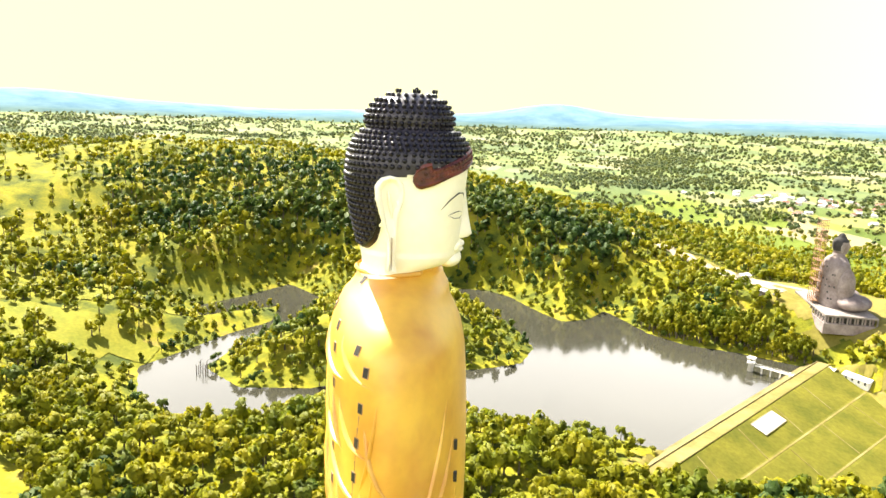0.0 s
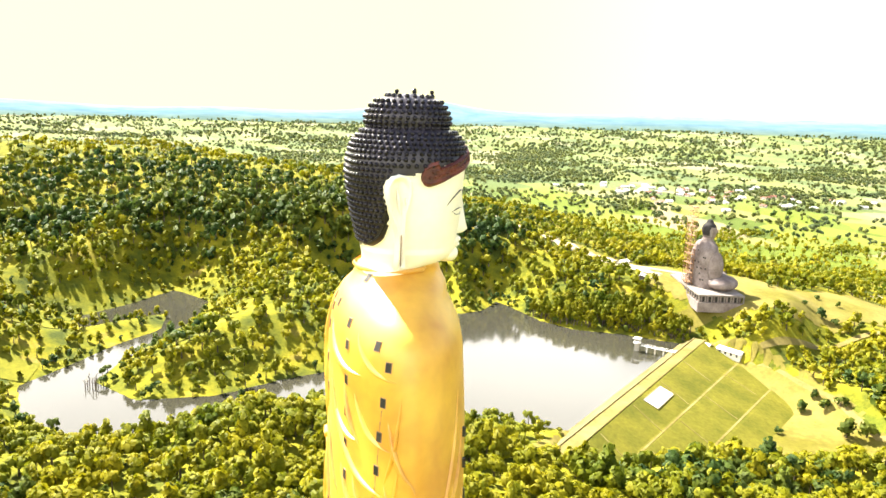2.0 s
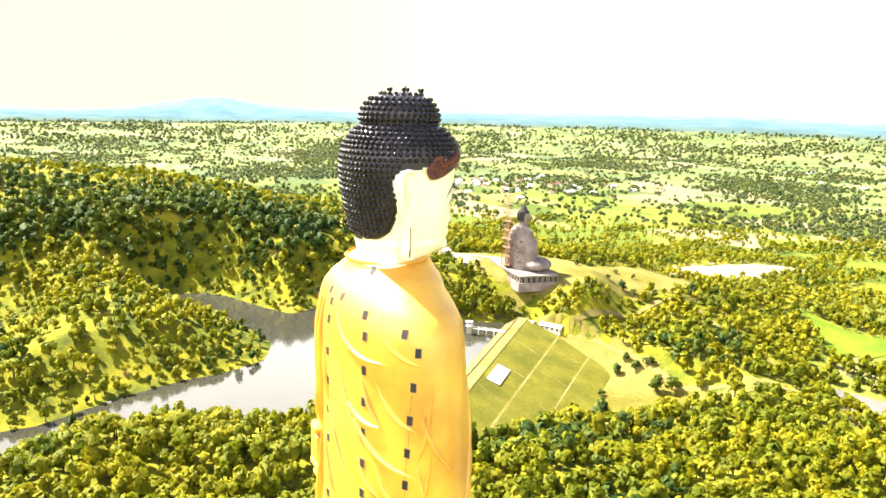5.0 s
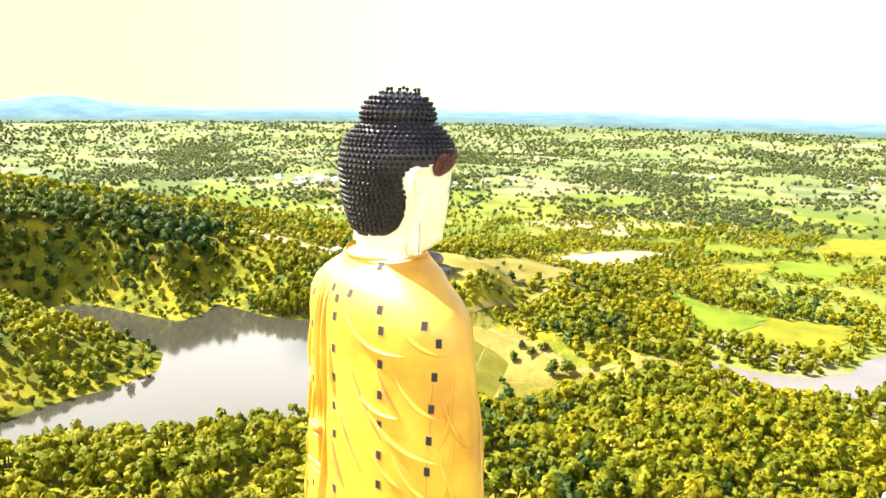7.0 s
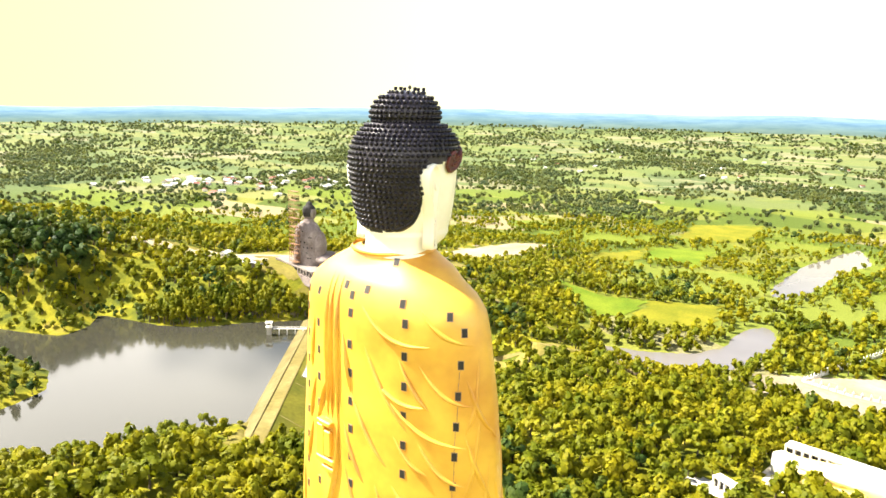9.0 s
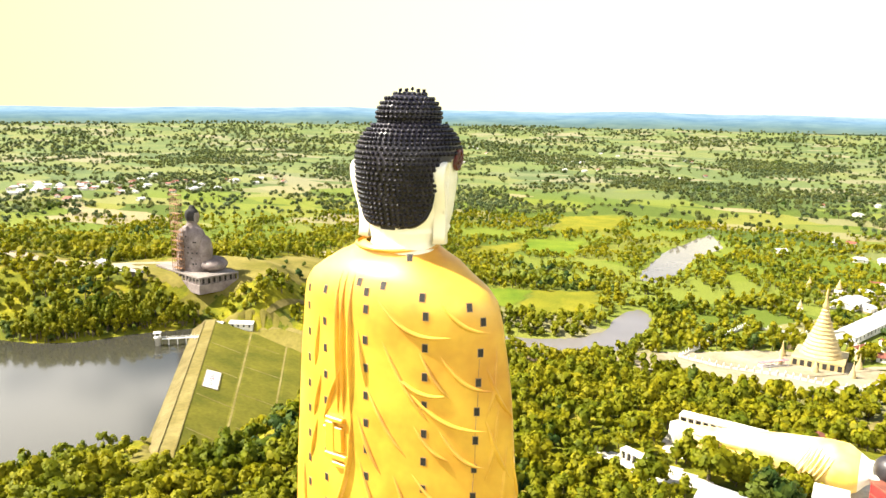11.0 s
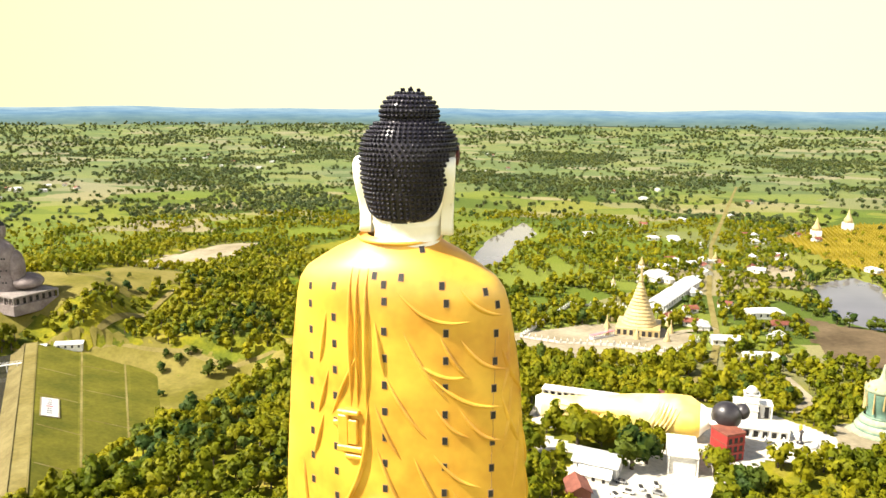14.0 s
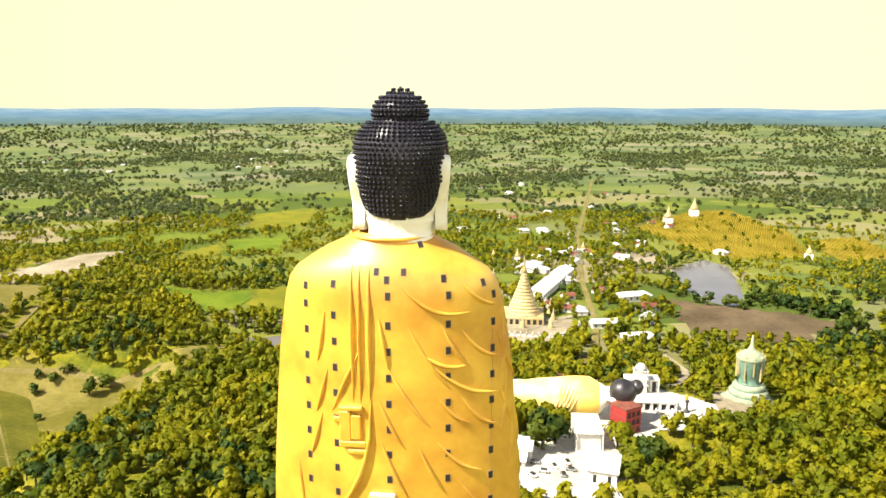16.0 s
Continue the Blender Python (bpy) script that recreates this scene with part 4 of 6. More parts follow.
def grove(name, places, templates, mats, label, category, seed=0):
    """Many trees as one object: places (n, 4) of x, y, z and size."""
    r = np.random.RandomState(seed)
    kind = r.randint(0, len(templates), len(places))
    V, Fc, Mt, Nn, o = [], [], [], [], 0
    for k, (v, f, m, nv) in enumerate(templates):
        pl = places[kind == k]
        if not len(pl):
            continue
        a = r.uniform(0, 6.283, len(pl))
        c, s = np.cos(a)[:, None], np.sin(a)[:, None]
        sx, sz = pl[:, 3:4], pl[:, 3:4] * r.uniform(0.8, 1.25, (len(pl), 1))
        x = (v[None, :, 0] * c - v[None, :, 1] * s) * sx + pl[:, 0:1]
        y = (v[None, :, 0] * s + v[None, :, 1] * c) * sx + pl[:, 1:2]
        z = v[None, :, 2] * sz + pl[:, 2:3]
        V.append(np.stack([x, y, z], -1).reshape(-1, 3))
        Fc.append((f[None] + (np.arange(len(pl)) * len(v))[:, None, None]).reshape(-1, 4) + o)
        Mt.append(np.tile(m, len(pl)))
        Nn.append(np.stack([nv[None, :, 0] * c - nv[None, :, 1] * s, nv[None, :, 0] * s + nv[None, :, 1] * c, np.broadcast_to(nv[None, :, 2], x.shape)], -1).reshape(-1, 3))
        o += len(pl) * len(v)
    ob = mesh_from(name, np.concatenate(V), np.concatenate(Fc), mats, np.concatenate(Mt), normals=np.concatenate(Nn).astype(np.float32))
    return tagged(ob, label, category, kind="stuff")


# treeless ground: yards, tracks, fields, water
MONASTERY = [(203, 26), (232, 26), (234, -40), (254, -58), (246, -80), (226, -98), (206, -92), (196, -70), (178, -62), (172, -44), (160, -50), (132, -48), (132, -6), (166, 2), (182, -2), (172, 20), (180, 42), (190, 40), (192, 8), (180, -14), (186, -26), (202, -42), (203, -20)]
MONUMENT_YARD = [(228, -112), (232, -128), (246, -132), (258, -120), (258, -106), (244, -100), (222, -98), (214, -102)]
STUPA_YARD = [(335, 78), (372, 88), (425, 40), (450, -5), (432, -48), (372, -30), (345, 10)]
HOLLOW = [(84, 196), (92, 180), (146, 200), (180, 193), (231, 190), (290, 166), (300, 176), (268, 205), (270, 250), (262, 292), (240, 318), (226, 332)]
FIELDS = ([(640, 311), (717, 342), (748, 282), (647, 255)], [(555, 325), (628, 356), (705, 343), (638, 314)], [(802, 350), (924, 389), (994, 317), (834, 280)])
GARDENS = ([(874, -145), (1036, -249), (1056, -312), (854, -336), (699, -308), (679, -223), (757, -181)], [(803, -345), (831, -406), (711, -402), (680, -325)])
CROPS = [(454, 290), (452, 238), (519, 172), (445, 146), (398, 218)]
SANDFLAT = [(432, 425), (450, 408), (498, 384), (571, 386), (612, 394), (581, 422), (501, 440), (440, 436)]
CLEARINGS = [MONASTERY, STUPA_YARD, MONUMENT_YARD, HOLLOW, CROPS, SANDFLAT, SEAT_YARD, DRY_BED, *FIELDS, *GARDENS, [(480, -8), (595, -40), (590, -60), (475, -28)]]
TRACKS = [[(150, 560, 0), (190, 495, 0), (232, 440, 0), (270, 400, 0)], [(255, 300, 0), (330, 310, 0), (400, 320, 0), (470, 320, 0)], [(300, 130, 0), (330, 200, 0), (340, 260, 0), (360, 310, 0)],
          [(262, -60, 0), (300, -40, 0), (350, -55, 0), (430, -62, 0), (560, -60, 0), (800, -70, 0), (1500, -140, 0)], [(395, -5, 0), (440, -40, 0), (455, -62, 0)], [(262, -85, 0), (300, -100, 0), (350, -95, 0)]]


def scatter(step, r0, r1, seed):
    r = np.random.RandomState(seed)
    g = np.arange(-r1, r1, step)
    X, Y = np.meshgrid(g, g)
    X, Y = X.ravel() + r.uniform(-0.5, 0.5, X.size) * step, Y.ravel() + r.uniform(-0.5, 0.5, X.size) * step
    rad = np.hypot(X, Y)
    az = np.degrees(np.arctan2(X, Y))
    keep = (rad >= r0) & (rad < r1) & (az > -42) & (az < 142)
    return X[keep], Y[keep], r


def density(x, y):
    """How thickly trees stand at x, y, from 0 to 1; and how dark their leaves are."""
    z = height(x, y)
    n1, n2 = wave(x, y, 60, 21), wave(x, y, 170, 22)
    d = 0.98 + 0.34 * n1 + 0.18 * n2 + 0.15 * wave(x, y, 24, 27)
    ridge_d, top = line_distance(x, y, RIDGE)
    up = smooth01(5, 45, z)
    d = d * (1 - up) + up * (0.36 + 0.30 * n1 + 0.45 * n2 + 0.4 * smooth01(-220, 40, x))
    # forest on the southern slope, thick and dark
    slope = smooth01(90, 20, np.hypot((x - 40) / 1.6, (y - 545) / 1.0)) + smooth01(130, 50, np.hypot((x + 160) / 1.5, y - 560))
    slope = np.clip(slope + smooth01(60, 20, np.hypot((x - 95) / 1.8, y - 500)), 0, 1) * (z > -14)
    d = np.maximum(d, slope * 1.1)
    d = d - 0.42 * smooth01(40, -30, x) * smooth01(470, 430, y) * smooth01(225, 260, y) * (1 - slope)      # open meadows round the lake's arm
    plain = smooth01(-22, -28, z) * smooth01(330, 430, x) + smooth01(900, 1200, np.hypot(x, y))
    plain = np.clip(plain, 0, 1)
    wx, wy = x + 40 * wave(x, y, 400, 25), y + 40 * wave(x, y, 380, 26)
    u, v = wx * 0.93 + wy * 0.36, wy * 0.93 - wx * 0.36
    hedge = np.maximum(smooth01(0.09, 0.04, np.abs(u / 170 % 1 - 0.5)) * smooth01(-0.2, 0.3, wave(x, y, 210, 28)), smooth01(0.11, 0.05, np.abs(v / 120 % 1 - 0.5)) * smooth01(-0.2, 0.3, wave(x, y, 260, 29)))
    clump = smooth01(0.24, 0.46, 0.5 * n1 + 0.6 * wave(x, y, 420, 23))
    far_d = 0.02 + 0.9 * hedge + 0.85 * clump + 0.62 * smooth01(1300, 560, np.hypot(x, y)) * smooth01(-0.5, 0.1, n1 + 0.6 * n2)
    woods = smooth01(0.25, 0.5, wave(x, y, 900, 24) + 0.3 * n2) * 0.8
    d = d * (1 - plain) + (far_d + woods) * plain
    for poly in CLEARINGS:
        k = poly_distance(x, y, poly)
        d = d * np.where(k < 0, 0.0, smooth01(-2, 6, k))
    for poly in GARDENS:
        d = np.where(poly_distance(x, y, poly) < -6, 0.14 * (n1 > 0.1), d)
    k = poly_distance(x, y, LAKE)
    d = d * (k > 0.6)
    d = np.where((k > 0.6) & (k < 14) & (d > 0.05), np.maximum(d, 0.7), d)
    for pond in (RIVER_NEAR, RIVER_FAR, TOWN_POND):
        k = poly_distance(x, y, pond)
        d = np.where((k > 0) & (k < 16), np.maximum(d, 0.4), d) * (k > 4)
    for tr in TRACKS:
        k, _ = line_distance(x, y, tr)
        d = d * (k > 5.5)
    d = d * (np.hypot(x - 3, y - 5) > 30)
    # darker leaves for real forest, and in places put in for cloud shade
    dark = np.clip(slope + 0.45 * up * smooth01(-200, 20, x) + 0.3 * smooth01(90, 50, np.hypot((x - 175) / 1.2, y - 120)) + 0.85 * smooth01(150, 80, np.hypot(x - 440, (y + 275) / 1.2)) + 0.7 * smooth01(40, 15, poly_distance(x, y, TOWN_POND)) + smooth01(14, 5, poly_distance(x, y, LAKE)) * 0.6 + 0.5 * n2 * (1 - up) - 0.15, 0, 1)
    return d, dark, z


NEAR = [crown_arrays(100 + i, 106, 6, 1.0, s, 0.62) for i, s in enumerate(((2.9, 2.1, 1.2), (2.5, 2.6, 1.6), (3.3, 2.3, 1.0), (2.1, 2.0, 0.9), (2.7, 2.3, 1.3)))]
MID = [crown_arrays(200 + i, 26, 3, 1.0, s, 1.15) for i, s in enumerate(((2.9, 2.2, 1.0), (2.4, 2.5, 1.2), (3.2, 2.2, 0.8)))]
HILL = [crown_arrays(250 + i, 13, 2, 1.0, s, 1.25) for i, s in enumerate(((3.0, 2.1, 0.6), (2.5, 2.4, 0.8), (3.3, 2.0, 0.5)))]
FAR = [crown_arrays(300 + i, 13, 2, 1.0, s, 1.9) for i, s in enumerate(((5.2, 2.3, 0.3), (4.4, 2.6, 0.4), (6.0, 2.0, 0.2)))]
for tag, temps, step, r0, r1, seed, lo, hi in (("near", NEAR, 5.6, 105, 330, 1, 0.75, 1.9), ("middle", MID, 6.2, 330, 560, 2, 0.7, 1.75), ("hill", HILL, 6.4, 560, 1000, 5, 0.7, 1.65), ("far", FAR, 11.5, 1000, 2500, 3, 0.8, 1.6), ("horizon", FAR, 24.0, 2500, 3950, 4, 1.2, 2.6)):
    X, Y, r = scatter(step, r0, r1, seed)
    d, dark, z = density(X, Y)
    ok = r.uniform(0, 1, X.size) < d * (1.0 if tag != "far" else 0.95)
    X, Y, z, dark = X[ok], Y[ok], z[ok], dark[ok]
    P = np.stack([X, Y, z - 0.2, r.uniform(lo, hi, X.size) * (1 + 0.3 * dark) * (1 - 0.38 * smooth01(32, 8, poly_distance(X, Y, LAKE)))], -1)
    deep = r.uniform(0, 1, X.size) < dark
    if tag == "near":
        # the trees round the monastery stand as things of their own
        own = (X > 105) & (X < 262) & (Y > -130) & (Y < 62) & (np.hypot(X - 60, Y) > 78)
        own &= np.cumsum(own) <= 290
        kinds = []
        for v, f, m, nv in NEAR:
            th = tagged(new("tree"), "yellow-green broadleaf tree beside the monastery", "tree", "trees round the monastery")
            for nm, k, mt in (("crown", 0, M_LEAF), ("trunk", 1, M_BARK)):
                used, inv = np.unique(f[m == k], return_inverse=True)
                mesh_from(nm, v[used], inv.reshape(-1, 4), [mt], normals=nv[used].astype(np.float32)).parent = th
            kinds.append(th)
        for i, (x, y, zz, sz) in enumerate(P[own]):
            th = kinds[i % 5] if i < 5 else copy_thing(kinds[i % 5], Matrix())
            th.matrix_basis = Matrix.LocRotScale((x, y, zz), Euler((0, 0, i * 2.4)), (sz, sz, sz * (0.85 + 0.05 * (i % 8))))
        P, deep, X = P[~own], deep[~own], X[~own]
    # the two outer rings take the haze-tinted leaves
    grove("woodland", P[~deep], temps, [M_LEAF_HAZED if tag in ("far", "horizon") else M_LEAF, M_BARK], "yellow-green broadleaf trees and bushes over rolling ground", "trees", seed)
    grove("woodland", P[deep], temps, [M_LEAF_DARK, M_BARK], "dark green dense forest trees, some darkened in place of cloud shade", "trees", seed + 50)

# a stand of tall slender trees on the shore
TALL = [crown_arrays(400 + i, 90, 8, 1.0, (1.5, 4.4, 1.6), 0.6) for i in range(3)]
_r = np.random.RandomState(77)
_x, _y = _r.uniform(120, 300, 5200), _r.uniform(320, 420, 5200)
_k = poly_distance(_x, _y, [(140, 400), (152, 378), (165, 368), (192, 357), (226, 334), (234, 340), (205, 372), (160, 400)]) < 0
_x, _y = _x[_k][:260], _y[_k][:260]
grove("tall_stand", np.stack([_x, _y, height(_x, _y) - 0.2, _r.uniform(0.9, 1.4, len(_x))], -1), TALL, [M_LEAF, M_BARK], "stand of tall slender yellow-green trees on the shore", "trees", 8)

# ---- hazy distance ----
def backdrop():
    n, rows = 300, ((3930, -3), (4050, 9), (4200, 12), (4400, 14), (4600, 14), (4780, 18), (4860, 9))
    v, f = [], []
    for j, (r_, dz) in enumerate(rows):
        for i in range(n):
            a = 2 * math.pi * i / n
            x, y = r_ * math.sin(a), r_ * math.cos(a)
            z = float(height(np.array([x]), np.array([y]))[0]) * (1 if j < 4 else 0.93) + dz * (0.7 + 0.5 * math.sin(a * 9) * math.sin(a * 23 + 1))
            z += (85 if j in (4, 5) else 40 if j > 2 else 0) * math.exp(-((math.degrees(a) - 8.5) / 4.0) ** 2)
            z += (55 if j in (4, 5) else 30 if j > 2 else 0) * math.exp(-((math.degrees(a) - 330) / 8.0) ** 2)
            v.append((x, y, z))
    for j in range(len(rows) - 1):
        for i in range(n):
            f.append((j * n + i, j * n + (i + 1) % n, (j + 1) * n + (i + 1) % n, (j + 1) * n + i))
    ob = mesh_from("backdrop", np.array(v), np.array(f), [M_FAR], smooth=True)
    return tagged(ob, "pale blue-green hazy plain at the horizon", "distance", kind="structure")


backdrop()


# ---- ground cover, tracks and yards ----
def gz(x, y):
    return float(height(np.array([x]), np.array([y]))[0])


def track(name, pts, width, lift, mat, label, category="road"):
    """A road draped over the ground along a polyline."""
    P = []
    for (ax, ay, *_), (bx, by, *_) in zip(pts, pts[1:]):
        n = max(2, int(math.hypot(bx - ax, by - ay) / 6))
        P += [(ax + (bx - ax) * i / n, ay + (by - ay) * i / n) for i in range(n)]
    P.append(pts[-1][:2])
    P = np.array(P)
    T = np.gradient(P, axis=0)
    T /= np.linalg.norm(T, axis=1)[:, None]
    N = np.stack([-T[:, 1], T[:, 0]], 1)
    wob = (1 + 0.12 * wave(P[:, 0], P[:, 1], 20, 31))[:, None]
    cols = [P + N * (width * k) * wob for k in (-0.5, 0.0, 0.5)]
    V = np.concatenate([np.column_stack([c, height(c[:, 0], c[:, 1]) + lift]) for c in cols])
    n = len(P)
    F = [(k * n + i, k * n + i + 1, (k + 1) * n + i + 1, (k + 1) * n + i) for k in range(2) for i in range(n - 1)]
    ob = mesh_from(name, V, np.array(F)[:, ::-1], [mat], smooth=True)
    return tagged(ob, label, category, kind="structure")


draped("pavement", MONASTERY, 2.0, 0.35, M_PAVE, "pale sunlit concrete paving of the monastery court", "paving", wobble=3)
draped("pavement", MONUMENT_YARD, 2.0, 0.35, M_SAND, "pale earth round the green monument", "paving", wobble=2)
draped("pavement", STUPA_YARD, 3.0, 0.4, M_SAND, "pale sandy court round the stupa", "paving", wobble=2)
draped("bare_ground", SANDFLAT, 6.0, 0.5, M_SAND, "bare pale sand flat among fields", "sand", wobble=8)
draped("bare_ground", SEAT_YARD, 2.5, 0.35, M_DRY, "dry yellow grass and earth on the terrace", "dry grass", wobble=8)
draped("bare_ground", HOLLOW, 2.5, 0.3, M_DRY, "dry yellow pasture below the dam", "pasture", wobble=5)
track("bank_edge", [(238, 314, 0), (257, 289, 0), (268, 248, 0), (266, 215, 0), (290, 180, 0), (310, 150, 0)], 3, 0.35, M_PATH, "earth track along the grassy bank")
draped("bare_ground", DRY_BED, 5.0, 0.4, M_MUD, "brown dried mud bed of the pond", "mud", wobble=6)
draped("bare_ground", [(345, 175), (352, 138), (340, 118), (325, 112), (300, 130), (322, 160)], 5.0, 0.4, M_MUD, "reddish-brown muddy river bank", "mud", wobble=6)
draped("bare_ground", [(700, -110), (735, -118), (690, -150), (640, -142), (628, -128)], 6.0, 0.5, M_SAND, "white sandy yard in the town", "sand", wobble=5)
draped("bare_ground", [(338, 108), (350, 104), (362, 68), (350, 66)], 4.0, 0.4, M_SAND, "pale sandy clearing by the river", "sand", wobble=3)
draped("field", [(454, 290), (452, 240), (478, 215), (425, 205), (398, 222)], 5.0, 0.4, M_CROP, "bright green crop field", "field", wobble=2)
draped("field", [(480, 213), (519, 172), (447, 148), (408, 196), (428, 203)], 5.0, 0.45, M_CROP2, "yellow-green crop field in rows", "field", wobble=2)
for _f, _m, _t in zip(FIELDS, (M_CROP, M_CROP2, M_CROP2), ("green crop field on the plain", "yellow-green field on the plain", "pale green field with a tree hedge")):
    draped("field", _f, 6.0, 0.4, _m, _t, "field", wobble=3)
draped("field", [(-140, 395), (-215, 372), (-245, 345), (-210, 335), (-165, 350)], 5.0, 0.4, M_CROP2, "bright yellow-green meadow above the arm", "meadow", wobble=8)
draped("field", [(-165, 330), (-150, 300), (-190, 270), (-240, 280), (-250, 320), (-205, 325)], 5.0, 0.4, M_CROP2, "bright yellow-green meadow above the arm", "meadow", wobble=8)
for _f in GARDENS:
    draped("field", _f, 8.0, 0.5, M_GOLDFIELD, "golden-yellow garden of close-set rows", "garden", wobble=6)
for t_, w_, m_, l_ in zip(TRACKS, (7, 4, 4, 4.5, 5, 5), (M_SAND, M_PATH, M_PATH, M_PATH, M_SAND, M_SAND), ("white dusty track to the building site", "dry earth track along the slope", "dry earth track between trees", "pale town road between trees", "pale lane to the stupa court", "pale lane to the green monument")):
    track("road", t_, w_, 0.75, m_, l_)
draped("bare_ground", [(205, 500), (232, 452), (247, 410), (236, 404), (222, 425), (198, 470), (180, 512)], 4.0, 0.8, M_SAND, "white trampled sand of the building site", "sand", wobble=4)


# rows of small golden studs in the garden: too many to count
def garden_rows():
    rnd = np.random.RandomState(9)
    V, F = [], []
    for poly in GARDENS:
        gx_, gy_ = np.meshgrid(np.arange(660, 1080, 9.0), np.arange(-430, -130, 5.5))
        X, Y = gx_.ravel(), gy_.ravel()
        ok = poly_distance(X, Y, poly) < -4
        for x, y in zip(X[ok], Y[ok]):
            z, o, h = gz(x, y), len(V), 3.0 + rnd.uniform(0, 1.4)
            V += [(x - 1, y - 1, z), (x + 1, y - 1, z), (x + 1, y + 1, z), (x - 1, y + 1, z), (x - 0.3, y - 0.3, z + h), (x + 0.3, y - 0.3, z + h), (x + 0.3, y + 0.3, z + h), (x - 0.3, y + 0.3, z + h)]
            F += [(o, o + 1, o + 5, o + 4), (o + 1, o + 2, o + 6, o + 5), (o + 2, o + 3, o + 7, o + 6), (o + 3, o, o + 4, o + 7), (o + 4, o + 5, o + 6, o + 7)]
    tagged(mesh_from("garden_markers", np.array(V), np.array(F), [M_GOLDFIELD]), "rows of small golden shrines", "shrines", kind="stuff")


garden_rows()


# ---- the dam's furniture ----
def dam_sign():
    th = empty("sign", DAM.matrix_world @ pose(94, 10.2, -15.05, -19.7, 0, 0) @ Matrix.Diagonal((0.84, 0.84, 0.6, 1)), "white rectangular sign panel lying on the dam's grass slope", "sign")
    bm = bmesh.new()
    box(bm, -14, 14, -4.3, 4.3, -0.3, 0.25, 0.06)
    part("panel", bm, M_WHITE, th)
    for x0, x1, y0, y1 in ((-14.4, 14.4, -5.0, -4.4), (-14.4, 14.4, 4.4, 5.0), (-14.6, -14.1, -4.4, 4.4), (14.1, 14.6, -4.4, 4.4)):
        bm = bmesh.new()
        box(bm, x0, x1, y0, y1, -0.3, 0.45, 0.05)
        part("kerb", bm, M_SAND, th)
    rnd = random.Random(3)
    for i in range(7):
        bm = bmesh.new()
        x = -10.5 + i * 3.4
        box(bm, x, x + 2.2, -1.6 + rnd.uniform(-0.6, 0.6), 1.4 + rnd.uniform(-0.6, 0.6), 0.2, 0.36)
        part("lettering", bm, M_CANOPY if i == 3 else M_TYRE, th)


dam_sign()


def gauge_tower():
    th = empty("gauge_tower", pose(187, 322, LAKE_Z, 0, 0, -43), "white concrete intake tower standing in the lake", "tower")
    bm = bmesh.new()
    lathe(bm, ((1.6, -4), (1.6, 4.5), (2.3, 4.6), (2.3, 5.2)), 12)
    part("shaft", bm, M_WHITE, th)
    for dx, dy in ((-1.5, -1.5), (1.5, -1.5), (1.5, 1.5), (-1.5, 1.5)):
        bm = bmesh.new()
        box(bm, dx - 0.15, dx + 0.15, dy - 0.15, dy + 0.15, 5.2, 7.6)
        part("post", bm, M_WHITE, th)
    bm = bmesh.new()
    box(bm, -2.2, 2.2, -2.2, 2.2, 7.6, 8.1, 0.15)
    part("roof", bm, M_WHITE, th)
    br = empty("footbridge", pose(187, 322, LAKE_Z, 0, 0, -43), "narrow white footbridge on posts to the tower", "bridge")
    bm = bmesh.new()
    box(bm, 2.3, 24, -0.8, 0.8, 3.6, 4.0, 0.05)
    part("deck", bm, M_WHITE, br)
    for s in (-0.8, 0.8):
        bm = bmesh.new()
        box(bm, 2.3, 24, s - 0.06, s + 0.06, 4.9, 5.02)
        part("handrail", bm, M_WHITE, br)
    for i in range(4):
        bm = bmesh.new()
        box(bm, 6 + i * 5, 6.5 + i * 5, -0.7, 0.7, -4, 3.6)
        part("pier", bm, M_WHITE, br)
        for s in (-0.8, 0.8):
            bm = bmesh.new()
            box(bm, 6.1 + i * 5, 6.25 + i * 5, s - 0.06, s + 0.06, 4.0, 4.9)
            part("post", bm, M_WHITE, br)


gauge_tower()


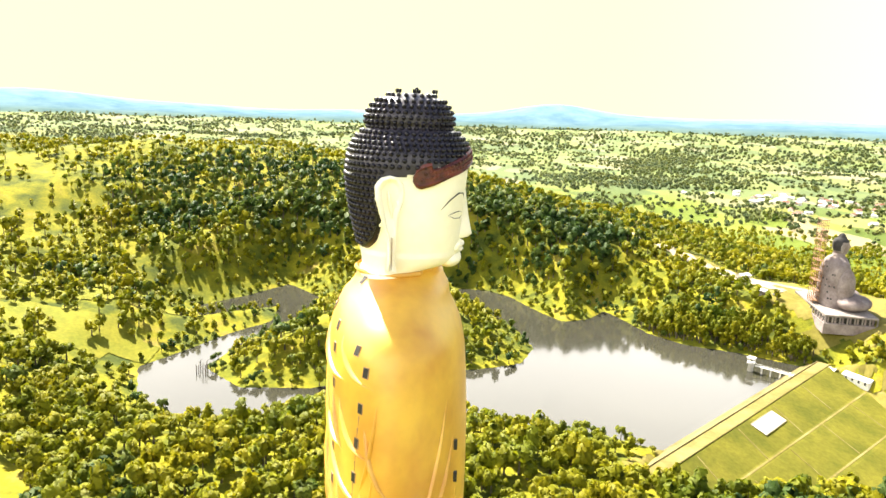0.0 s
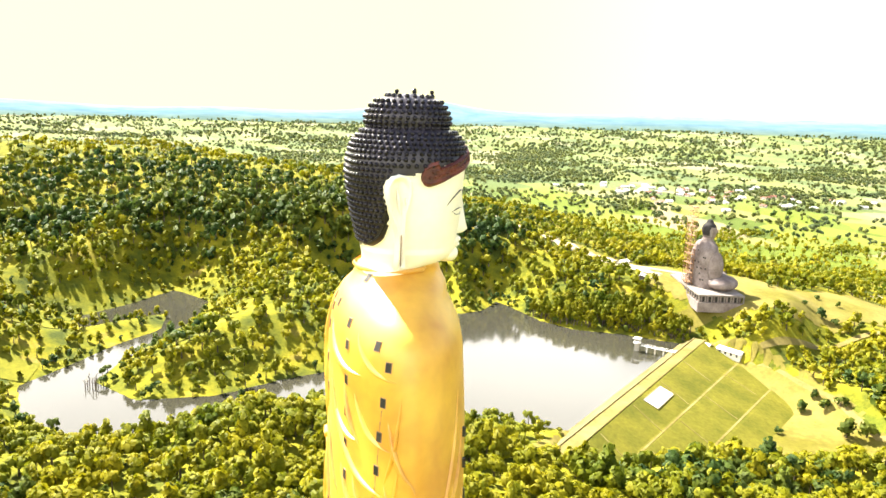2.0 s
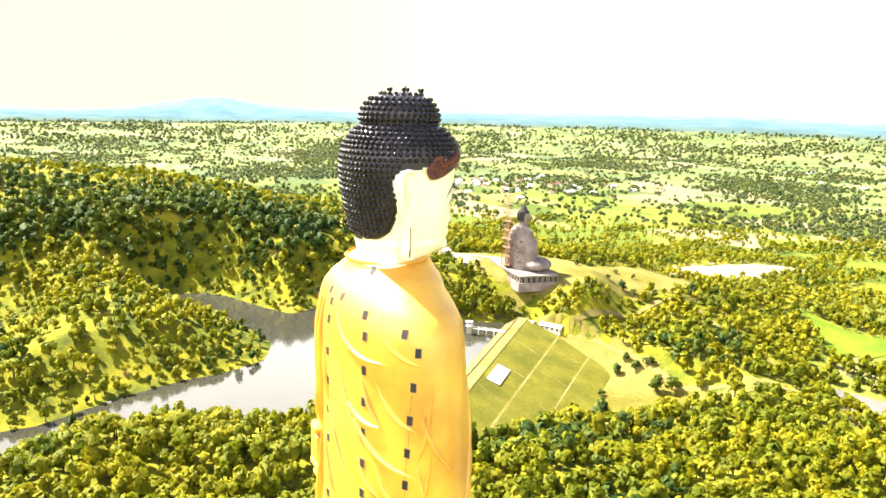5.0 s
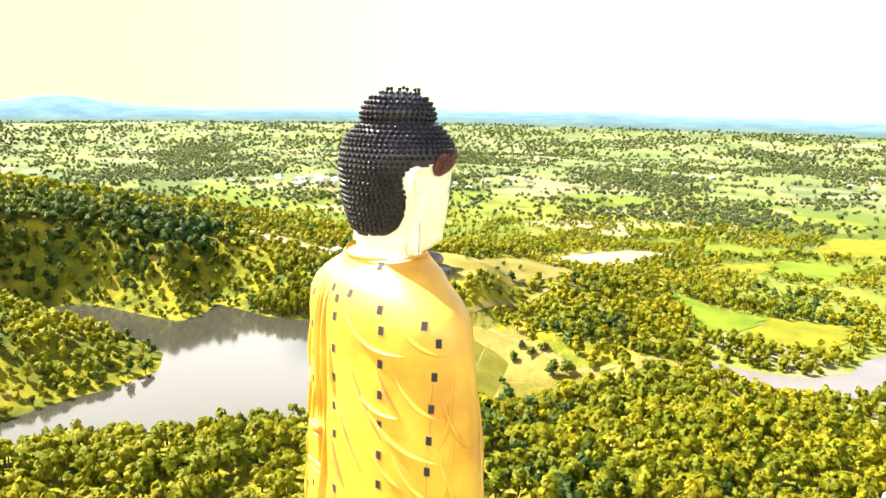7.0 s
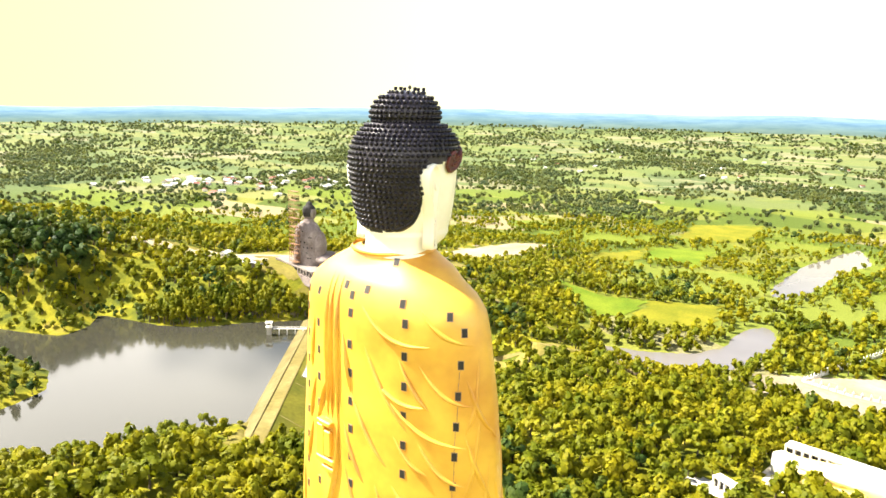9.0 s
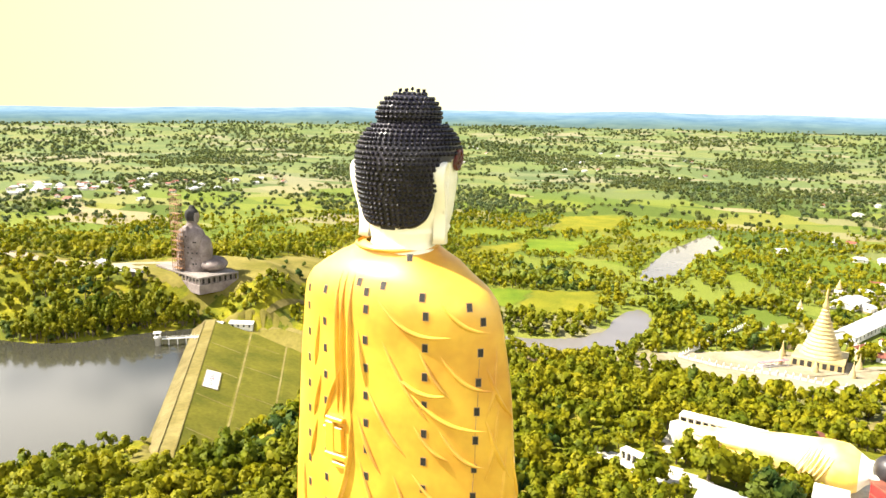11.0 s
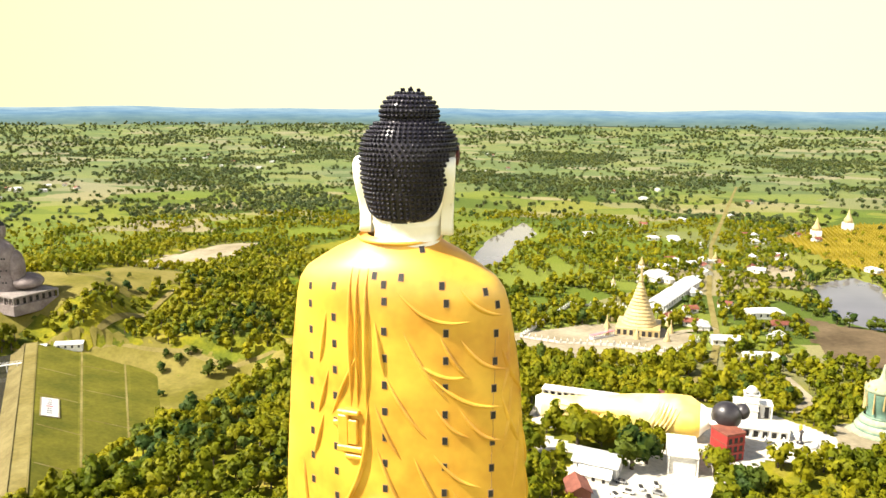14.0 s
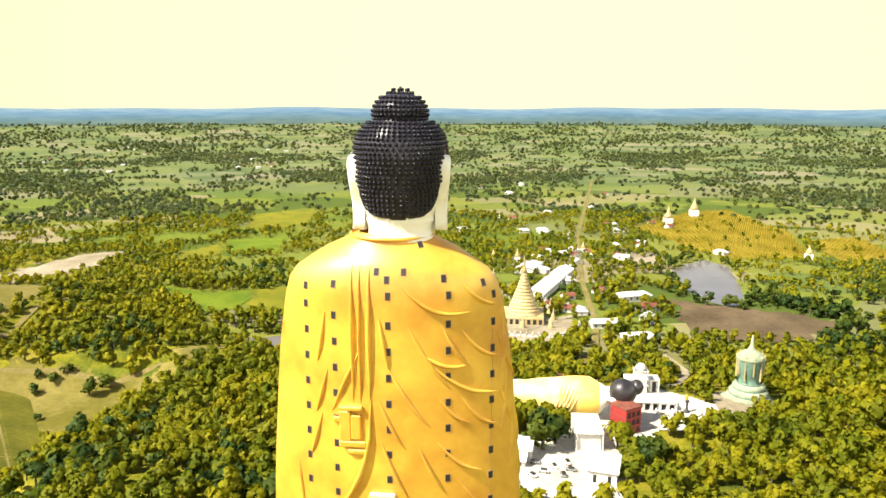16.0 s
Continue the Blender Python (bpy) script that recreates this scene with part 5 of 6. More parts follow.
# ---- houses and halls ----
def house(name, m, lx, ly, h, rise, wall, roof, label, category, windows=3, hip=False, group=""):
    """A house with walls, a pitched roof with eaves, a door and windows along both long sides."""
    th = empty(name, m, label, category, group)
    bm = bmesh.new()
    box(bm, -lx / 2, lx / 2, -ly / 2, ly / 2, -1.5, h)
    if not hip:
        for s in (-1, 1):
            vs = [bm.verts.new((s * lx / 2, y, z)) for y, z in ((-ly / 2, h), (ly / 2, h), (0, h + rise))]
            bm.faces.new(vs)
    part("wall", bm, wall, th)
    bm = bmesh.new()
    e, rid = 0.7, (lx / 2 - ly * 0.35 if hip else lx / 2 + 0.7)
    for lift, flip in ((0.06, False), (0.3, True)):
        a = [bm.verts.new(v) for v in ((-lx / 2 - e, -ly / 2 - e, h + lift - rise * 2 * e / ly), (lx / 2 + e, -ly / 2 - e, h + lift - rise * 2 * e / ly), (lx / 2 + e, ly / 2 + e, h + lift - rise * 2 * e / ly), (-lx / 2 - e, ly / 2 + e, h + lift - rise * 2 * e / ly), (-rid, 0, h + rise + lift), (rid, 0, h + rise + lift))]
        for c in ((0, 1, 5, 4), (2, 3, 4, 5), (1, 2, 5), (3, 0, 4)):
            if len(c) == 3 and not hip:
                continue
            bm.faces.new([a[i] for i in (c if flip else c[::-1])])
    part("roof", bm, roof, th)
    for s in (-1, 1):
        for i in range(windows):
            x = -lx / 2 + lx * (i + 0.5) / windows
            bm = bmesh.new()
            box(bm, x - 0.6, x + 0.6, s * ly / 2 - 0.08, s * ly / 2 + 0.08, h * 0.35, h * 0.8)
            part("window", bm, M_DARK, th)
    bm = bmesh.new()
    box(bm, -lx / 2 - 0.07, -lx / 2 + 0.07, -0.6, 0.6, 0, 2.1)
    part("door", bm, M_TYRE, th)
    return th


def at(x, y, rz=0.0, dz=0.0):
    return pose(x, y, gz(x, y) + dz, 0, 0, rz)


house("long_hut", at(243, 311, -62), 15, 6, 3.4, 1.2, M_WHITE, M_ROOF, "long white hut with a pale sheet roof by the dam", "hut", 4)
house("small_hut", at(233, 322, -62), 5, 4, 2.8, 1.0, M_WHITE, M_ROOF, "small white hut beside the dam's end", "hut", 1)
house("site_hut", at(228, 445, 30), 9, 6, 3.0, 1.2, M_WHITE, M_ROOF, "white site hut on the dusty track", "hut", 2)
house("site_hut", at(222, 398, 60), 8, 5, 2.6, 0.8, M_CONCRETE, M_ROOF, "low site shed with a pale sheet roof", "hut", 2)
house("long_hall", at(540, -32, -16), 108, 15, 5.5, 3.0, M_WHITE, M_ROOF, "long white hall with a pale blue-grey sheet roof", "hall", 16)
house("market_hall", at(600, -12, -16), 34, 18, 5, 2.2, M_WHITE, M_ROOF, "broad white hall with a pale roof behind the long hall", "hall", 5)
house("town_hall", at(500, -98, -70), 26, 12, 5, 2.4, M_WHITE, M_ROOF, "white hall with a pale hipped roof among trees", "hall", 5, True)
house("town_house", at(420, -67, -78), 20, 10, 4.5, 2.0, M_WHITE, M_ROOF, "white house with a pale roof by the road", "house", 4)
house("town_house", at(383, -86, -78), 21, 12, 4.5, 2.6, M_WHITE, M_ROOF, "white house with a pale hipped roof among trees", "house", 4, True)
house("town_house", at(470, -104, -60), 18, 11, 4.5, 2.2, M_WHITE, M_RUST, "white house with a rusty roof among trees", "house", 4, True)
house("rust_roofed_house", at(238, -28, 8), 9, 12, 4.5, 2.0, M_WHITE, M_RUST, "house with a rusty red roof behind the reclining figure", "house", 2)
house("rust_roofed_house", at(142, -4, 20), 9, 7, 4, 2.2, M_RUST, M_RUST, "red-walled house with a rusty red gable roof", "house", 2)
house("pagoda_hall", at(170, -8, 83), 16, 12, 5.0, 2.4, M_WHITE, M_ROOF, "white prayer hall with a pale stepped roof", "hall", 4)
house("pagoda_annex", at(160, -8, 83), 11, 6, 3.4, 1.6, M_WHITE, M_WHITE, "white porch hall in front of the prayer hall", "hall", 3)
house("court_house", at(150, -41, 80), 10, 13, 6.5, 0.5, M_WHITE, M_WHITE, "white flat-roofed house beside the court", "house", 2)

rnd = random.Random(17)
proto = [house("village_house", at(640 + 30 * i, -60, 20), lx, ly, 3.4, 2.0, M_WHITE, rf, lb, "house", 2, hp, "village houses")
         for i, (lx, ly, rf, lb, hp) in enumerate(((12, 8, M_ROOF, "white village house with a pale sheet roof", False), (10, 8, M_RUST, "white village house with a rusty sheet roof", False), (14, 9, M_ROOF, "white village house with a pale hipped roof", True)))]
spots = [(rnd.uniform(430, 900), rnd.uniform(-150, -20)) for _ in range(30)] + [(rnd.gauss(690, 90), rnd.gauss(1280, 60)) for _ in range(46)] + [(rnd.gauss(800, 130), rnd.gauss(1120, 70)) for _ in range(34)]
spots += [(rnd.uniform(700, 1400), rnd.uniform(-260, 100)) for _ in range(16)] + [(rnd.uniform(1500, 2500), rnd.uniform(300, 1500)) for _ in range(26)]
for x, y in spots:
    d_, _ = line_distance(np.array([x]), np.array([y]), TRACKS[3])
    if d_[0] < 9 or poly_distance(np.array([x]), np.array([y]), TOWN_POND)[0] < 8:
        continue
    copy_thing(rnd.choice(proto), at(x, y, rnd.uniform(0, 180)))


# ---- seated statue, plinth and scaffold ----
SEAT_M = pose(258, 374, 5.6, 0, 0, -9)


def plinth():
    th = tagged(new("plinth"), "pale concrete plinth with a colonnade, under the seated statue", "plinth")
    th.matrix_world = SEAT_M
    bm = bmesh.new()
    box(bm, -13.2, 13.2, -28.2, 28.2, -6, 4.4)
    part("core", bm, M_CONCRETE, th)
    bm = bmesh.new()
    box(bm, -15, 15, -30, 30, 4.4, 5.6, 0.15)
    part("slab", bm, M_PALECON, th)
    bm = bmesh.new()
    box(bm, -15.4, 15.4, -30.4, 30.4, -6, 0.4, 0.15)
    part("base", bm, M_CONCRETE, th)
    for sx in (-14.6, 14.6):
        for i in range(14):
            bm = bmesh.new()
            y = -29.5 + 59.0 * i / 13
            box(bm, sx - 0.35, sx + 0.35, y - 0.4, y + 0.4, 0.4, 4.4)
            part("column", bm, M_PALECON, th)
    for sy in (-29.5, 29.5):
        for i in range(1, 7):
            bm = bmesh.new()
            x = -14.6 + 29.2 * i / 7
            box(bm, x - 0.4, x + 0.4, sy - 0.35, sy + 0.35, 0.4, 4.4)
            part("column", bm, M_PALECON, th)
    for sx in (-13.25, 13.25):
        for i in range(13):
            bm = bmesh.new()
            y = -27.2 + 54.4 * i / 12
            box(bm, sx - 0.06, sx + 0.06, y - 1.5, y + 1.5, 0.5, 4.0)
            part("opening", bm, M_DARK, th)
    for i in range(6):
        bm = bmesh.new()
        x = -10.5 + 4.2 * i
        box(bm, x - 1.5, x + 1.5, -28.27, -28.15, 0.5, 4.0)
        part("opening", bm, M_DARK, th)


plinth()


def seated():
    """An unfinished figure of raw concrete: crossed legs, upright trunk, head with a dark cap."""
    bm = bmesh.new()
    tab = ((0, -9.0, 7.0, 14.5, 2.3), (5, -9.2, 6.5, 13.8, 2.3), (12, -8.8, 6.0, 12.6, 2.2), (19, -8.8, 6.2, 13.6, 2.1), (25, -8.2, 6.0, 14.0, 2.1), (29, -7.0, 5.2, 12.4, 2.0), (31.5, -5.6, 4.0, 8.5, 2.0), (33, -4.2, 3.0, 4.6, 2.0), (35, -3.6, 2.8, 3.7, 2.0))
    rings, _ = loft(bm, tab, [0, 2, 5, 8, 12, 15, 19, 22, 25, 27, 29, 30.3, 31.5, 32.3, 33, 34, 35], 40, 0)
    for s in (-1, 1):
        blob(bm, (7.5, s * 12, 4.6), (9.5, 13.5, 5.2), 0, turn=s * 0.5)
        blob(bm, (1.5, s * 13.2, 15), (4.8, 4.0, 12), 0)
    blob(bm, (9.5, 0, 5.0), (6.0, 12, 3.6), 0)
    hz_ = [34.4, 35.4, 36.6, 38, 39.5, 41, 42.5, 43.8, 44.8, 45.6, 46.6, 47.5, 48.2]
    head = ((34.4, -3.0, 3.4, 3.0, 2), (35.4, -3.4, 4.2, 3.5, 2), (38, -4.4, 4.6, 4.1, 2), (41, -4.8, 4.7, 4.4, 2), (43.8, -4.3, 4.0, 3.8, 2), (44.8, -3.2, 3.0, 2.8, 2), (45.6, -2.4, 2.4, 2.2, 2), (47.5, -1.7, 1.7, 1.6, 2), (48.2, -0.4, 0.4, 0.4, 2))
    rings, fs = loft(bm, head, hz_, 28, 0)
    for f in fs:
        c = f.calc_center_median()
        if c.z > 42.0 or (c.x < -0.5 and c.z > 37.0):
            f.material_index = 1
    for s in (-1, 1):
        blob(bm, (-0.4, s * 4.5, 38.6), (1.0, 0.5, 3.2), 2, segs=10, rings=6)
    blob(bm, (4.6, 0, 39.2), (1.0, 0.6, 1.6), 2, segs=10, rings=6)
    rn = random.Random(4)
    for i in range(26):                       # small vents left in the shell
        a, z = rn.uniform(1.9, 4.4), rn.choice((6, 10, 14, 18, 22, 26))
        p = on_section(tab, z, a, 0.02)
        box(bm, p.x - 0.35, p.x + 0.35, p.y - 0.4, p.y + 0.4, z - 0.5, z + 0.5, 0, 1)
    ob = part("seated_statue", bm, [M_CONCRETE, M_SHADE, M_PALECON])
    ob.matrix_world = SEAT_M @ pose(-1.0, 1.0, 5.5) @ Matrix.Diagonal((1.04, 1.04, 0.94, 1))
    tagged(ob, "unfinished seated statue of raw pinkish-grey concrete", "statue")


seated()


def scaffold():
    th = tagged(new("scaffold"), "brown bamboo scaffold tower against the seated statue's back", "scaffold")
    th.matrix_world = SEAT_M @ pose(-13.0, 1.0, 5.5)
    xs, ys = (-1.6, 1.6), (-5, -1.7, 1.7, 5)
    for x in xs:
        for y in ys:
            bm = bmesh.new()
            lathe(bm, ((0.2, 0), (0.16, 54)), 6, 0, (x, y, 0))
            part("pole", bm, M_SCAFFOLD, th)
    for k in range(17):
        z = 2 + 3.2 * k
        for x in xs:
            bm = bmesh.new()
            box(bm, x - 0.12, x + 0.12, -5.6, 5.6, z - 0.12, z + 0.12)
            part("ledger", bm, M_SCAFFOLD, th)
        for y in ys[::3]:
            bm = bmesh.new()
            box(bm, -2.1, 2.1, y - 0.12, y + 0.12, z - 0.12, z + 0.12)
            part("transom", bm, M_SCAFFOLD, th)
        if k % 2 == 0:
            bm = bmesh.new()
            box(bm, -1.5, 1.5, -4.9, 4.9, z + 0.13, z + 0.25)
            part("board", bm, M_SCAFFOLD, th)


scaffold()


# ---- the reclining statue and the monastery round it ----
def reclining():
    """A figure lying along -y, its back towards the hill."""
    bm = bmesh.new()
    # along y: centre x, centre z, half width, half height
    rows = ((24, 214, -2.5, 1.6, 4.0), (21, 213, -2.2, 3.6, 5.6), (15, 213, -2.4, 4.8, 5.2), (4, 213, -2.0, 6.2, 5.9), (-8, 213, -1.0, 8.0, 7.0), (-18, 213, -0.2, 9.0, 7.8), (-27, 212, 0.6, 9.2, 8.4), (-34, 211, 1.2, 9.0, 9.2), (-40, 210, 1.4, 8.2, 9.4), (-44, 208, 2.2, 6.0, 7.0), (-46.5, 206.5, 3.6, 4.0, 4.6), (-49, 206, 4.6, 3.4, 3.8))
    rings = []
    for y, cx, cz, hw, hh in rows:
        rings.append([bm.verts.new((cx + hw * math.cos(2 * math.pi * i / 32), y, max(-8.2, cz + hh * math.sin(2 * math.pi * i / 32)))) for i in range(32)])
    for k, (a, b) in enumerate(zip(rings, rings[1:])):
        for i in range(32):
            f = bm.faces.new((a[i], a[(i + 1) % 32], b[(i + 1) % 32], b[i]))
            f.smooth, f.material_index = True, 1 if k > 8 or k < 1 else 0
    bm.faces.new(rings[0]).material_index = 1
    bm.faces.new(rings[-1]).material_index = 1
    blob(bm, (203.5, -53.5, 7.4), (5.4, 5.8, 5.6), 2)
    blob(bm, (205.5, -59.4, 9.0), (3.2, 2.8, 3.2), 2)
    blob(bm, (207.5, -52.0, 4.6), (4.0, 4.4, 4.0), 1)
    blob(bm, (200.8, -50.0, 4.6), (1.2, 2.8, 1.2), 1)
    # robe folds across the back and along the side
    for y0, dz in ((-38, 0), (-36.2, 0), (-34.4, 0), (-32.6, 0), (-30.8, 0), (-29, 0)):
        pts = [Vector((211 - 9.2 * math.cos(a), y0 + 5 * (1 - math.sin(a)), 1.0 + 9.0 * math.sin(a))) for a in (radians(-40 + 9 * i) for i in range(12))]
        ridge(bm, pts, [Vector((p.x - 211, 0, p.z - 1)).normalized() for p in pts], 0.4, 0.6, 0)
    for z0 in (3.0, 0.4):
        pts = [Vector((213.0 - 8.0 + (0.5 if z0 > 2 else 0), 16 - 4.4 * i, z0 + 0.06 * (i - 5) ** 2 - 1.2)) for i in range(11)]
        ridge(bm, pts, [Vector((-0.8, 0, 0.6))] * 11, 1.0, 1.2, 0, 0.9)
    bmesh.ops.recalc_face_normals(bm, faces=bm.faces)
    ob = part("reclining_statue", bm, [M_ROBE, M_SKIN, M_HAIRGREY])
    tagged(ob, "long reclining statue in a gold robe with a dark head", "statue")


reclining()


def red_block():
    th = empty("red_block", pose(190, -53.5, -8, 0, 0, -51.5), "red-painted block with window rows under the statue's head", "building")
    bm = bmesh.new()
    box(bm, 0, 8.5, 0, 9, -1.5, 12.6)
    part("wall", bm, M_RED, th)
    for k in range(3):
        for i in range(3):
            bm = bmesh.new()
            x = 1.6 + i * 2.6
            box(bm, x - 0.75, x + 0.75, -0.06, 0.1, 2.2 + 3.4 * k, 4.4 + 3.4 * k)
            w = part("window", bm, M_DARK, th)
            bm = bmesh.new()
            box(bm, x - 0.95, x + 0.95, -0.22, 0.0, 1.95 + 3.4 * k, 2.15 + 3.4 * k)
            part("sill", bm, M_RED, w)
    for z in (5.2, 8.6, 12.3):
        bm = bmesh.new()
        box(bm, -0.2, 8.7, -0.25, 9.2, z, z + 0.3, 0.05)
        part("string_course", bm, M_RUST, th)
    bm = bmesh.new()
    box(bm, -0.3, 8.8, -0.3, 9.3, 12.6, 13.1, 0.1)
    part("parapet", bm, M_RUST, th)


red_block()


def white_hall(m, lx, ly, h, cols, label):
    th = empty("white_hall", m, label, "hall")
    bm = bmesh.new()
    box(bm, -lx / 2 + 1, lx / 2 - 1, -ly / 2 + 1, ly / 2 - 1, -2, h)
    part("wall", bm, M_WHITE, th)
    bm = bmesh.new()
    box(bm, -lx / 2, lx / 2, -ly / 2, ly / 2, h, h + 0.6, 0.12)
    part("roof", bm, M_WHITE, th)
    for s in (-1, 1):
        for i in range(cols):
            x = -lx / 2 + 0.5 + (lx - 1) * i / (cols - 1)
            bm = bmesh.new()
            box(bm, x - 0.3, x + 0.3, s * (ly / 2 - 0.4) - 0.3, s * (ly / 2 - 0.4) + 0.3, -2, h)
            part("column", bm, M_WHITE, th)
            if i < cols - 1:
                bm = bmesh.new()
                x2 = x + (lx - 1) / (cols - 1) / 2
                box(bm, x2 - 0.9, x2 + 0.9, s * (ly / 2 - 1) - 0.06, s * (ly / 2 - 1) + 0.06, 0.2, h - 0.8)
                part("opening", bm, M_DARK, th)
    return th


white_hall(at(225, 6, 88, 0.4), 34, 6, 7.5, 12, "white colonnaded gallery behind the reclining figure")
white_hall(at(184, -37.5, 3, 0.4), 19, 11, 7.0, 5, "white two-storey hall with a broad flat roof")
white_hall(at(186, 28, 70, 0.4), 14, 4, 3.5, 6, "low white colonnaded gallery at the statue's feet")
white_hall(at(222, -68, 92, 0.4), 22, 10, 3.6, 7, "white terrace hall beside the red block")
white_hall(at(243, -67, 92, 0.4), 16, 7, 6.0, 5, "white arcade under the tall pylon")


def pylon(x, y):
    th = empty("pylon", at(x, y), "tall white rounded pylon behind the dark head", "tower")
    bm = bmesh.new()
    box(bm, -2.6, 2.6, -3.0, 3.0, -1, 11.5, 0.3)
    part("shaft", bm, M_WHITE, th)
    for z in (4, 7.5, 11):
        bm = bmesh.new()
        box(bm, -2.9, 2.9, -3.3, 3.3, z, z + 0.5, 0.08)
        part("moulding", bm, M_WHITE, th)
    bm = bmesh.new()
    lathe(bm, ((2.5, 11.5), (2.4, 12.8), (1.6, 14), (0.6, 14.5)), 14)
    part("cap", bm, M_WHITE, th)


pylon(240, -66)


def round_court():
    z = gz(217, -83) + 0.4
    th = empty("round_court", pose(217, -83, z), "round white plaza with a low ring wall", "plaza")
    bm = bmesh.new()
    lathe(bm, ((13, -2), (13, 0.35), (12.6, 0.45), (0.3, 0.45)), 40)
    part("paving", bm, M_PAVE, th)
    bm = bmesh.new()
    lathe(bm, ((6.4, 0.4), (6.4, 1.4), (5.8, 1.4), (5.8, 0.4)), 36)
    part("ring_wall", bm, M_WHITE, th)
    bm = bmesh.new()
    lathe(bm, ((13.2, -1), (13.2, 1.3), (12.8, 1.3), (12.8, -1)), 40)
    part("edge_wall", bm, M_WHITE, th)
    st = empty("pedestal_ornament", pose(217, -83, z + 0.44), "dark pedestal carrying a gilded leaf-shaped ornament", "ornament")
    bm = bmesh.new()
    lathe(bm, ((1.5, 0), (1.3, 0.6), (0.6, 0.9), (0.45, 4.2), (0.9, 4.7), (1.1, 5.3), (0.3, 5.6)), 14)
    part("pedestal", bm, M_HAIRGREY, st)
    bm = bmesh.new()
    blob(bm, (0.1, 0.4, 6.6), (0.35, 0.8, 1.5), 0, segs=12, rings=8)
    part("leaf", bm, M_GOLD, st)


round_court()


def green_monument():
    z = gz(243, -116)
    th = empty("bowl_monument", pose(243, -116, z + 0.1) @ Matrix.Diagonal((1.15, 1.15, 1.08, 1)), "jade-green bowl-shaped monument on stepped tiers with a spire", "monument")
    bm = bmesh.new()
    lathe(bm, ((10.5, -3), (10.5, 0.6), (9.4, 1.0), (9.2, 1.4), (0.5, 1.5)), 40)
    part("base", bm, M_PALEGREEN, th)
    for r, z0 in ((8.7, 1.4), (7.5, 4.0), (6.3, 6.5)):
        bm = bmesh.new()
        lathe(bm, ((r, z0), (r + 0.1, z0 + 0.6), (r - 0.35, z0 + 1.3), (r - 0.9, z0 + 1.75), (r - 1.3, z0 + 1.8), (r - 1.35, z0 + 2.7)), 40, cap=False)
        part("tier", bm, M_PALEGREEN, th)
        bm = bmesh.new()
        lathe(bm, ((r - 1.3, z0 + 1.82), (r - 1.2, z0 + 1.9), (r - 1.2, z0 + 2.45), (r - 1.4, z0 + 2.55)), 40, cap=False)
        part("dark_band", bm, M_JADE, th)
    bm = bmesh.new()
    lathe(bm, ((4.2, 8.4), (4.1, 9.4), (3.9, 9.8), (4.4, 12), (4.9, 15), (5.2, 18), (5.3, 19.4)), 40)
    part("bowl", bm, M_JADE, th)
    bm = bmesh.new()
    lathe(bm, ((5.3, 18.6), (5.6, 19.0), (5.6, 20.0), (5.0, 20.6), (3.8, 21.8), (2.6, 22.6), (1.6, 23.2), (1.0, 24.4), (0.6, 26.4), (0.15, 29.6)), 32)
    part("lid", bm, M_PALEGREEN, th)
    for i in range(10):
        a = 2 * math.pi * i / 10
        bm = bmesh.new()
        box(bm, 4.62, 5.45, -0.22, 0.22, 12.5 if i % 2 else 10.5, 19.2, 0.06)
        ob = part("strap", bm, M_PALEGOLD, th)
        ob.matrix_basis = pose(0, 0, 0, 0, 0, math.degrees(a))
        bm = bmesh.new()
        lathe(bm, ((0.35, 0), (0.5, 0.5), (0.1, 1.5)), 8, 0, (5.1 * math.cos(a), 5.1 * math.sin(a), 20.1))
        part("finial", bm, M_PALEGOLD, th)


green_monument()


